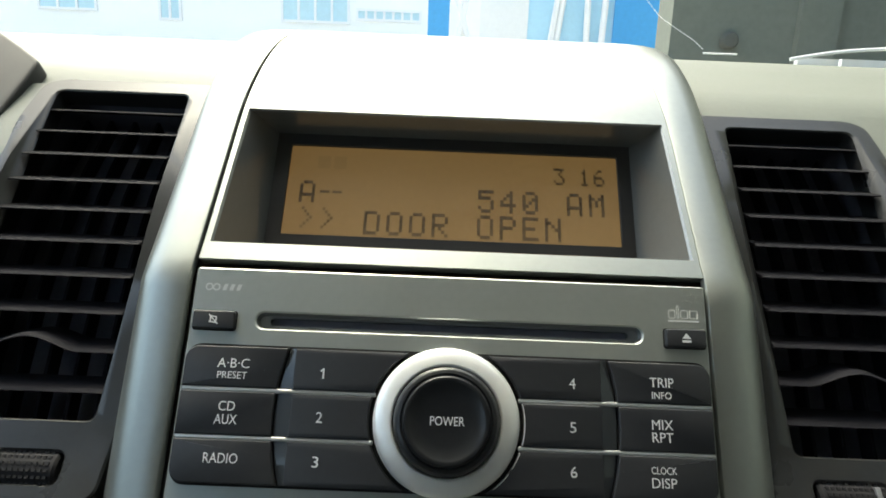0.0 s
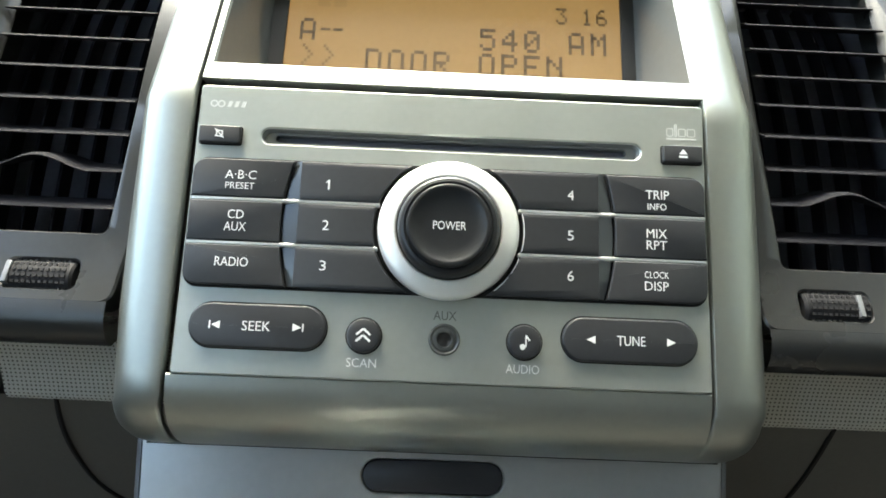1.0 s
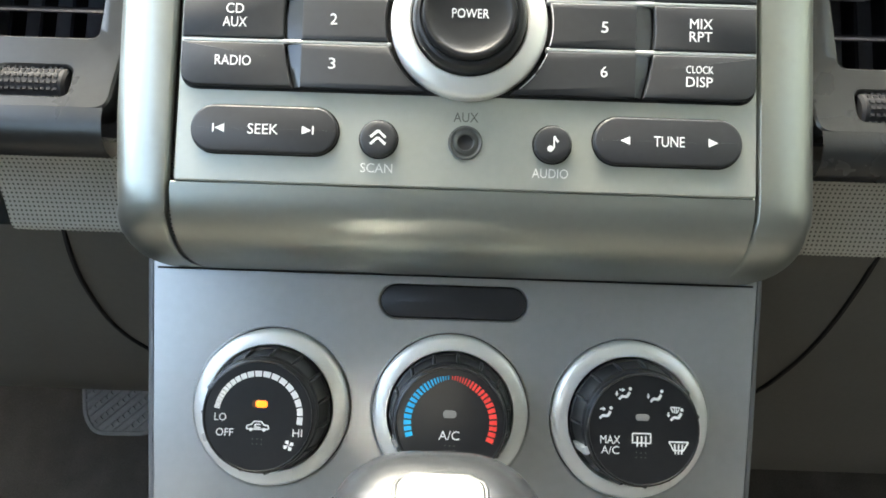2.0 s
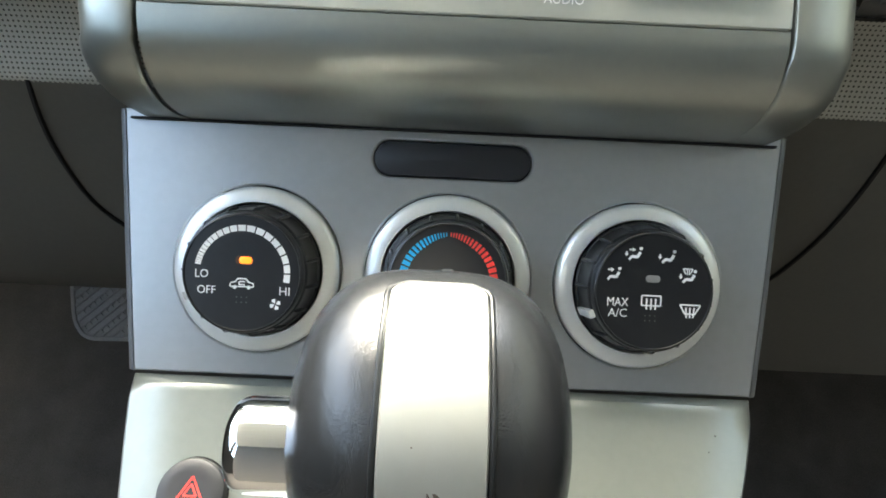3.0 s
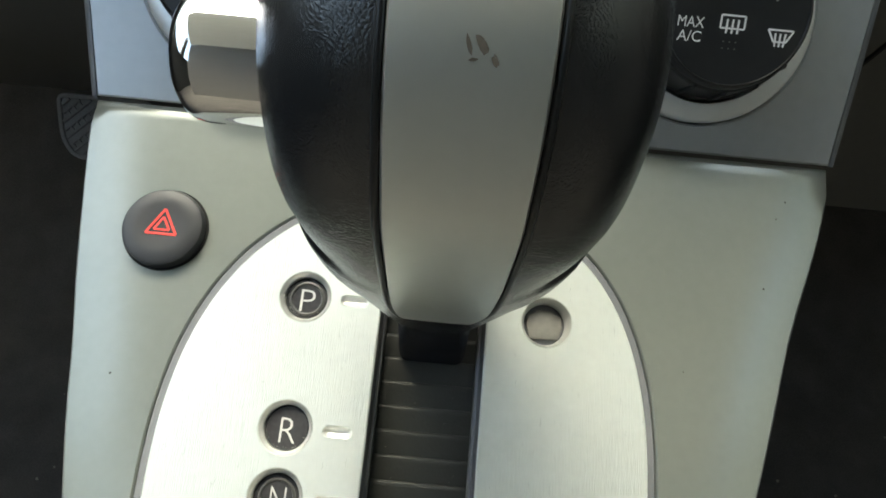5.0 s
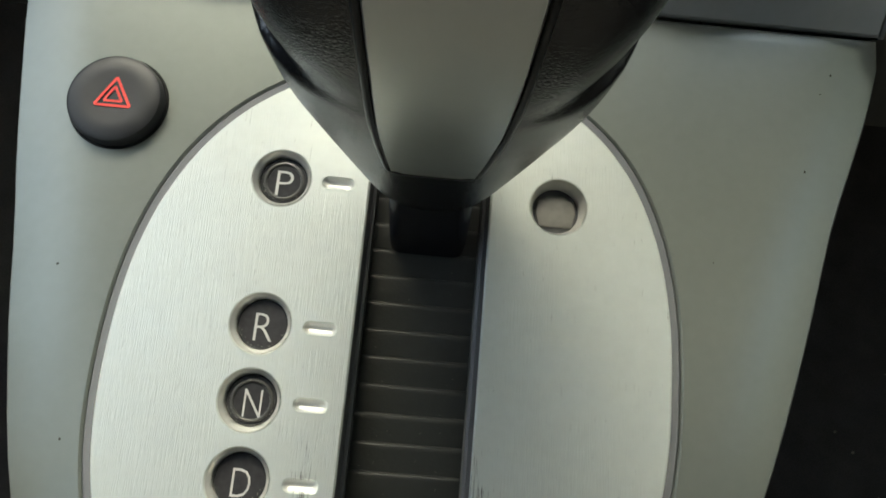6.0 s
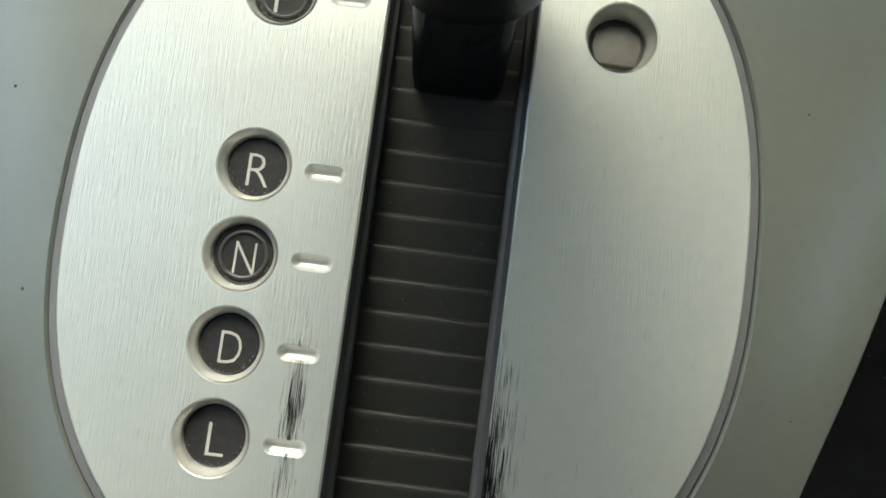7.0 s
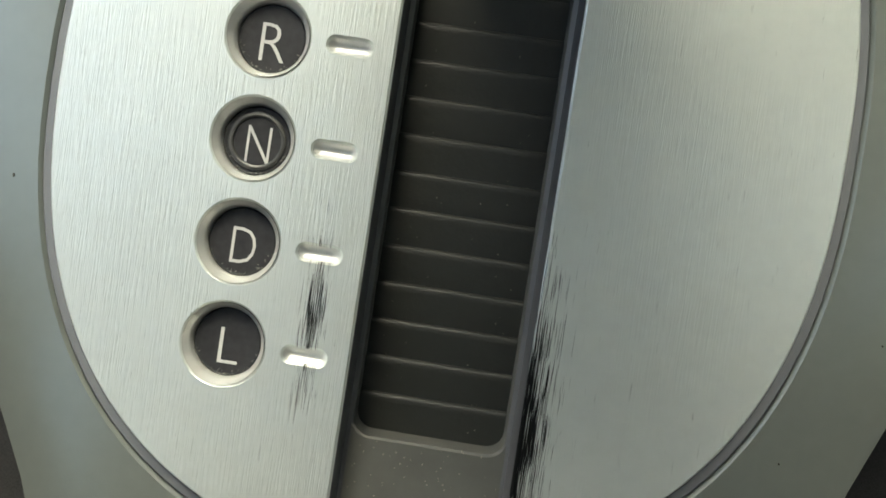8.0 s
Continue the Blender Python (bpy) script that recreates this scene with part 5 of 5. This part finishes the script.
VANE = material("dark_vane_plastic", (0.012, 0.012, 0.016), 0.8, vary=0.1, spec=0.1)
SLAT = material("satin_black_slat", (0.012, 0.012, 0.015), 0.7, vary=0.1, spec=0.3)
SLAT.node_tree.nodes["Principled BSDF"].inputs["IOR"].default_value = 1.2


# ---------------------------------------------------------------- dashboard
def sweep(profile, xs):
    bm = bmesh.new()
    loft(bm, [[(x, p[0], p[1]) for x in xs] for p in profile], close=False)
    return bm


def dashboard():
    ob = thing("dashboard", base(STACK, 0, 250, -150), "grey soft grained car dashboard with perforated trim strips", "dashboard")
    far = [(86, 191), (108, 212.5), (180, 257), (300, 323), (560, 464), (760, 565)]
    for side in (-1, 1):
        lip = vent_front(155.4 if side < 0 else 148.0)
        top = spread([(lip[0] + (u - 44.6) * 0.96, lip[1] + (v - 146.6) * 1.1) for u, v in ((48, 143.2), (44.6, 146.6), (46.6, 149.8), (55, 158.2), (68, 171.5))] + far, 46)
        xs = [side * x for x in (84, 112, 130, 160, 200, 260, 340, 440, 560, 690)]
        part("dash_top", sweep(top, xs), DASH, ob, STACK)
        if side > 0:
            part("dash_top", sweep([(p[0] + 2, p[1] - 3) for p in top if p[0] > 190], (-90, -40, 0, 40, 90)), DASH, ob, STACK)
        flank = [vent_front(y, 0.8) for y in (152, 140, 125, 110, 95, 80, 65, 50, 35, 20, 8, -8, -30)]
        part("dash_end", sweep(flank, [side * x for x in (184, 194, 240, 320, 690)]), DASH, ob, STACK)
        strip = spread([(33, -37), (37, -39.5), (42, -45), (47.5, -53), (51.5, -60), (53.2, -63.2), (57, -64.6)], 14)
        reach = 171 if side < 0 else 420
        bm = sweep(strip, [side * (100 + (reach - 100) * i / 10) for i in range(11)])
        uv = bm.loops.layers.uv.new("uv")
        for fc in bm.faces:
            for lp in fc.loops:
                v = lp.vert.co
                s = math.hypot(v.y - 33, v.z + 37)
                k = 2 * math.pi / 2.5
                lp[uv].uv = ((v.x + s) * k * 0.7071, (v.x - s) * k * 0.7071)
        part("trim_strip", bm, PERFORATED, ob, STACK, "perforated light grey trim strip")
        if side < 0:
            low = spread([(53.6, -62.8), (58, -65.2), (85, -84.6), (122, -111.6), (150, -130), (185, -146), (240, -158), (300, -167), (317, -168.5), (330, -163), (350, -140)], 30)
        else:
            low = spread([(53.6, -62.8), (58, -65.2), (85, -84.6), (122, -111.6), (150, -132), (212, -184), (226, -188), (272, -159)], 24)
        part("knee_panel", sweep(low, [side * x for x in (95, 130, 170, 230, 330, 500, 690)]), DASH_LOW, ob, STACK, "grey brown knee panel")
        ends = [(152, 55.5, -63.2), (156, 67, -71.5), (159.5, 84, -84), (160, 105, -99.2), (157, 118, -108.7), (151, 128, -116), (140, 140, -124.7), (120, 152, -133.5)]
        if side > 0:
            ends = [(163, 55.5, -63.2), (166, 72, -75.2), (168.5, 95, -92), (168, 118, -108.7), (163, 142, -126.2), (156, 152, -133.5), (140, 165, -143), (120, 174, -149.5)]
        part("panel_joint", tube([(side * x, y - 0.2, z - 0.2) for x, y, z in spread(ends, 20)], 1.1, 6), GAP, ob, STACK, "dark joint line")
    return ob


def instrument_hood():
    pts = [tuple(p) for p in spread([(-420, 262), (-330, 247), (-260, 218), (-216, 190.5), (-203, 181.5), (-192.6, 173.2)], 20)]
    pts += [tuple(p) for p in spread([(-191.8, 171.0), (-193.0, 160), (-195.5, 146), (-199, 128), (-208, 104), (-230, 80)], 12)] + [(-420, 60)]
    return solid("instrument_hood", slab([(x + 1.7, y + -10.5) for x, y in pts], -30, 14.0, 1.5), HOOD, VENT, base(STACK, -300, 60, 150), "dark grey plastic hood over the instruments", "instrument hood")


HOOD = material("black_hood_plastic", (0.022, 0.024, 0.022), 0.6, vary=0.1, bump=0.2, bump_scale=1400)


def steering_column():
    bm = bmesh.new()
    loft(bm, [[(x, y, z) for x, z in rounded(-286 + d, -92 + d, -204 - d, -42 - d, 18, 8)] for y, d in ((100, 7), (101, 3), (103, 0.8), (106, 0), (150, 0))], caps=(True, True))
    return solid("steering_column_shroud", bm, DASH_LOW, STACK, base(STACK, -246, 110, -92), "grey plastic steering column shroud", "column shroud")


def brake_pedal():
    """The pad faces the driver and leans back."""
    f = Matrix.Translation(STACK @ Vector((-298, 404, -202))) @ pose(0, 0, 0, 52, 0, 0) @ MM @ Matrix.Scale(0.92, 4)
    ob = thing("brake_pedal", base(f, 0, 0, -10), "worn grey rubber brake pedal with slanting ribs", "pedal")
    pts = soften([(-44, 31), (44, 31), (44, -6), (30, -28), (-24, -29), (-37, -12)], 11)
    pad = part("pad", slab(pts, -6, 0, 1.2), PEDAL, ob, f)
    part("pad_border", plate(grow(pts, -0.8), [grow(pts, -4.5)], -1, 2.6, 0.5), PEDAL, pad, f)
    inner = grow(pts, -5.0)
    way = Vector((0.74, 0.67))
    across = Vector((-way.y, way.x))
    for k in range(-9, 10):
        line = [across * (k * 6.6) + way * (t * 0.6) for t in range(-110, 111)]
        keep = [p for p in line if inside(p, inner)]
        if len(keep) > 8:
            part("rib", slab(bar(*keep[0], *keep[-1], 2.6), -1, 2.4, 0.4), PEDAL, pad, f)
            if k % 2:
                continue
            for q in keep[4:-2:11]:
                end = q + across * 6.6
                if inside(end, inner):
                    part("rung", slab(bar(*q, *end, 2.2), -1, 2.0, 0.3), PEDAL, pad, f)
    bm = tube([f @ Vector(p) for p in ((20, 20, -8), (22, 60, -20), (24, 160, 10), (24, 240, 60))], 0.011, 8)
    part("pedal_arm", bm, BEZEL_LOW, ob, METRES, "black steel pedal arm")
    return ob


# ---------------------------------------------------------------- cabin shell and outside
def cabin():
    floor_z = 0.30
    bm = bmesh.new()
    prof = [(-1.9, floor_z), (-0.6, floor_z), (0.10, floor_z), (0.22, floor_z + 0.02), (0.36, floor_z + 0.14), (0.52, floor_z + 0.34), (0.62, floor_z + 0.60)]
    loft(bm, [[(x, y, z) for x in (-0.72, -0.36, 0, 0.36, 0.72)] for y, z in spread(prof, 30)], close=False)
    solid("floor", bm, CARPET, METRES, Matrix.Translation((0, -0.5, floor_z)), "black worn carpet on the car floor", "carpet", kind="structure")
    rng = random.Random(21)
    bm = bmesh.new()
    for _ in range(160):
        x, y, r = rng.uniform(-0.45, 0.45), rng.uniform(-0.35, 0.2), rng.uniform(0.0004, 0.0013)
        slab(circle(x, y, r, 5), floor_z - 0.001, floor_z + r, bm=bm)
    solid("carpet_crumbs", bm, CRUMB, METRES, Matrix.Translation((0, 0, floor_z)), "pale crumbs and grit on the black carpet", "crumbs", kind="stuff")
    # unseen roof: front edge and pale tone set to shape the reflected light
    solid("ceiling", box(-0.56, -1.9, 1.40, 0.70, 0.0, 1.45), HEADLINER, METRES, Matrix.Translation((0, -1, 1.42)), "light grey cloth headliner", "headliner", kind="structure")
    # unseen cabin sides: sill heights set to hold back light from left and right
    for side, name in ((-1, "wall_west"), (1, "wall_east")):
        bm = bmesh.new()
        box(side * 0.72, -1.9, 0.28, side * 0.78, 0.75, 1.02 if side > 0 else 1.0, bm)
        box(side * 0.66, -0.72, 0.98, side * 0.74, -0.60, 1.45, bm)
        solid(name, bm, CABIN, METRES, Matrix.Translation((side * 0.74, -0.6, 0.3)), "unseen door trim below the side windows, sill height set to limit side light", "car door", kind="structure")
    # unseen walls behind the camera, added to block rear light; gap left for the left window
    bm = box(-0.40, -0.70, 0.28, 0.72, -0.62, 1.24)
    box(-0.72, -1.96, 0.28, 0.72, -1.9, 1.42, bm)
    solid("wall_south", bm, CABIN, METRES, Matrix.Translation((0, -0.66, 0.3)), "unseen dark walls behind, added to block light from the rear", "cabin partition", kind="structure")
    solid("wall_north", box(-0.72, 0.63, 0.28, 0.72, 0.66, 0.955), CABIN, METRES, Matrix.Translation((0, 0.65, 0.3)), "dark bulkhead behind the dashboard", "bulkhead", kind="structure")


def outside():
    bm = bmesh.new()
    loft(bm, [[(x, y, 0.0) for x in (-900, -20, -1.2, 1.2, 20, 900)] for y in (-900, -20, -2.6, 1.6, 20, 900)], close=False)
    solid("ground", bm, PAVING, METRES, Matrix.Identity(4), "pale sunlit concrete yard", "ground", kind="structure")
    # pale building across the yard
    ob = thing("workshop_building", Matrix.Translation((-4, 22, 0)), "pale rendered building with rows of windows across the yard", "building")
    part("wall", box(-22, 22, 0, 3.2, 30, 12), RENDER, ob, METRES)
    for x0, x1, z0, z1, n in ((-13.5, -11.55, 3.3, 4.6, 3), (-9.55, -8.8, 3.1, 4.6, 2), (-5.55, -3.3, 3.2, 4.6, 4), (-3.1, -0.95, 3.33, 3.72, 7), (-19, -16, 3.4, 4.6, 4)):
        win = part("window", plate([(x0, z0), (x1, z0), (x1, z1), (x0, z1)], [[(x0 + 0.08 + (x1 - x0 - 0.08) / n * i, z0 + 0.08), (x0 + (x1 - x0 - 0.08) / n * (i + 1), z0 + 0.08), (x0 + (x1 - x0 - 0.08) / n * (i + 1), z1 - 0.08), (x0 + 0.08 + (x1 - x0 - 0.08) / n * i, z1 - 0.08)] for i in range(n)], 0, 0.08), FRAME_WHITE, ob, UPRIGHT)
        for i in range(n):
            a, b = x0 + 0.06 + (x1 - x0 - 0.06) / n * i, x0 + (x1 - x0 - 0.06) / n * (i + 1)
            part("pane", slab([(a, z0 + 0.05), (b, z0 + 0.05), (b, z1 - 0.05), (a, z1 - 0.05)], 0.0, 0.03), PANE, win, UPRIGHT)
    # blue steel gate with white bracing
    ob = thing("blue_gate", Matrix.Translation((1.4, 9, 0)), "blue steel workshop gate with white diagonal bracing", "gate")
    for x0, x1 in ((-0.31, -0.02), (2.21, 3.01)):
        part("gate_panel", box(x0, 9.0, 0, x1, 9.1, 4.6), BLUE_STEEL, ob, METRES)
    part("gate_panel", box(0.4, 9.02, 0, 1.05, 9.08, 4.6), FRAME_WHITE, ob, METRES, "white gate panel")
    part("gate_panel", box(1.05, 9.04, 0, 2.21, 9.09, 4.6), PALE_BLUE, ob, METRES, "pale blue gate panel")
    for pts in (((0.02, 8.97, 1.2), (0.30, 8.97, 2.9)), ((0.34, 8.97, 1.4), (0.02, 8.97, 2.5)), ((1.36, 8.97, 1.7), (1.46, 8.97, 2.6)), ((1.43, 8.97, 1.7), (1.53, 8.97, 2.6)), ((1.86, 8.97, 1.5), (1.80, 8.97, 3.2)), ((2.05, 8.97, 1.5), (2.09, 8.97, 3.2))):
        part("brace", tube(pts, 0.045, 6), FRAME_WHITE, ob, METRES, "white brace")
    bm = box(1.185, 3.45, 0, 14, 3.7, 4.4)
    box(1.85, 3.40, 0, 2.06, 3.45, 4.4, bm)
    # unseen runs along the right side, added to block sky light from there
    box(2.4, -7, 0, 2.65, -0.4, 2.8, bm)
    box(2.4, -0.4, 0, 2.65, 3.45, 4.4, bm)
    solid("garden_wall", bm, SHADE_WALL, METRES, Matrix.Translation((8, 3.6, 0)), "grey rendered wall in shade, with unseen side runs added to block light", "wall", kind="structure")
    chain = thing("chain", Matrix.Translation((1.2, 3.4, 1.3)), "thin pale chain hanging across the yard", "chain")
    pts = spread([(0.90, 3.39, 1.62), (1.02, 3.39, 1.51), (1.10, 3.39, 1.43), (1.18, 3.39, 1.38), (1.24, 3.39, 1.346), (1.296, 3.40, 1.317), (1.385, 3.46, 1.270)], 74)
    for k in range(0, 73, 1):
        p, q = pts[k], pts[k + 1]
        part("link", tube([p, p.lerp(q, 0.62)], 0.0018 if k % 3 else 0.0032, 5), FRAME_WHITE, chain, METRES)
    # dark round blob of unknown kind at the wall, built as a small disc
    solid("wall_blob", lathe([(0.001, 0), (0.035, 0.004), (0.045, 0.02), (0.045, 0.05), (0.03, 0.07)], 0, 0, 20), BLOB_DARK, Matrix.Translation((1.49, 3.38, 1.325)) @ pose(0, 0, 0, -90), Matrix.Translation((1.49, 3.38, 1.325)), "dark round blob on the shaded wall", "wall fitting")


UPRIGHT = Matrix(((1, 0, 0, 0), (0, 0, -1, 22), (0, 1, 0, 0), (0, 0, 0, 1)))
BLOB_DARK = material("dark_round_blob", (0.085, 0.09, 0.08), 0.8, vary=0.1)
PAVING = material("pale_concrete", (0.42, 0.415, 0.385), 0.9, vary=0.1, grain=30, bump_scale=60)
RENDER = material("pale_wall_render", (0.88, 0.88, 0.86), 0.9, vary=0.04, grain=20)
FRAME_WHITE = material("white_painted_steel", (0.8, 0.8, 0.8), 0.5, vary=0.03, grain=20)
PANE = material("pale_window_glass", (0.5, 0.68, 0.74), 0.25, vary=0.1, grain=5)
BLUE_STEEL = material("blue_painted_steel", (0.07, 0.34, 0.68), 0.5, vary=0.08, grain=15)
PALE_BLUE = material("pale_blue_sheet", (0.45, 0.70, 0.85), 0.5, vary=0.05, grain=15)
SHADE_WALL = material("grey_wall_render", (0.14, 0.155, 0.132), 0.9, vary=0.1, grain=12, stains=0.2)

def wiper():
    bm = tube(spread([(0.40, 0.60, 1.024), (0.46, 0.61, 1.035), (0.53, 0.62, 1.042), (0.62, 0.63, 1.044)], 12), 0.0022, 8)
    box(0.418, 0.618, 1.020, 0.468, 0.626, 1.0275, bm)
    tube([(0.304, 0.62, 1.0285), (0.345, 0.62, 1.0285)], 0.0012, 6, bm)
    box(0.474, 0.622, 1.020, 0.56, 0.632, 1.0285, bm)
    return solid("windscreen_wiper", bm, FRAME_WHITE, METRES, Matrix.Translation((0.5, 0.61, 1.02)), "pale wiper blade lying at the windscreen foot", "wiper")


outside()
cabin()
wiper()
dashboard()
instrument_hood()
steering_column()
stack_trim()
display()
radio()
heater = climate_panel()
for knob_x, knob_kind in ((-64.3, "fan"), (0.0, "heat"), (64.3, "air")):
    climate_knob(heater, knob_x, knob_kind)
for vent_side in (-1, 1):
    air_vent(vent_side)
console()
selector()
hazard_button()
lever()
brake_pedal()
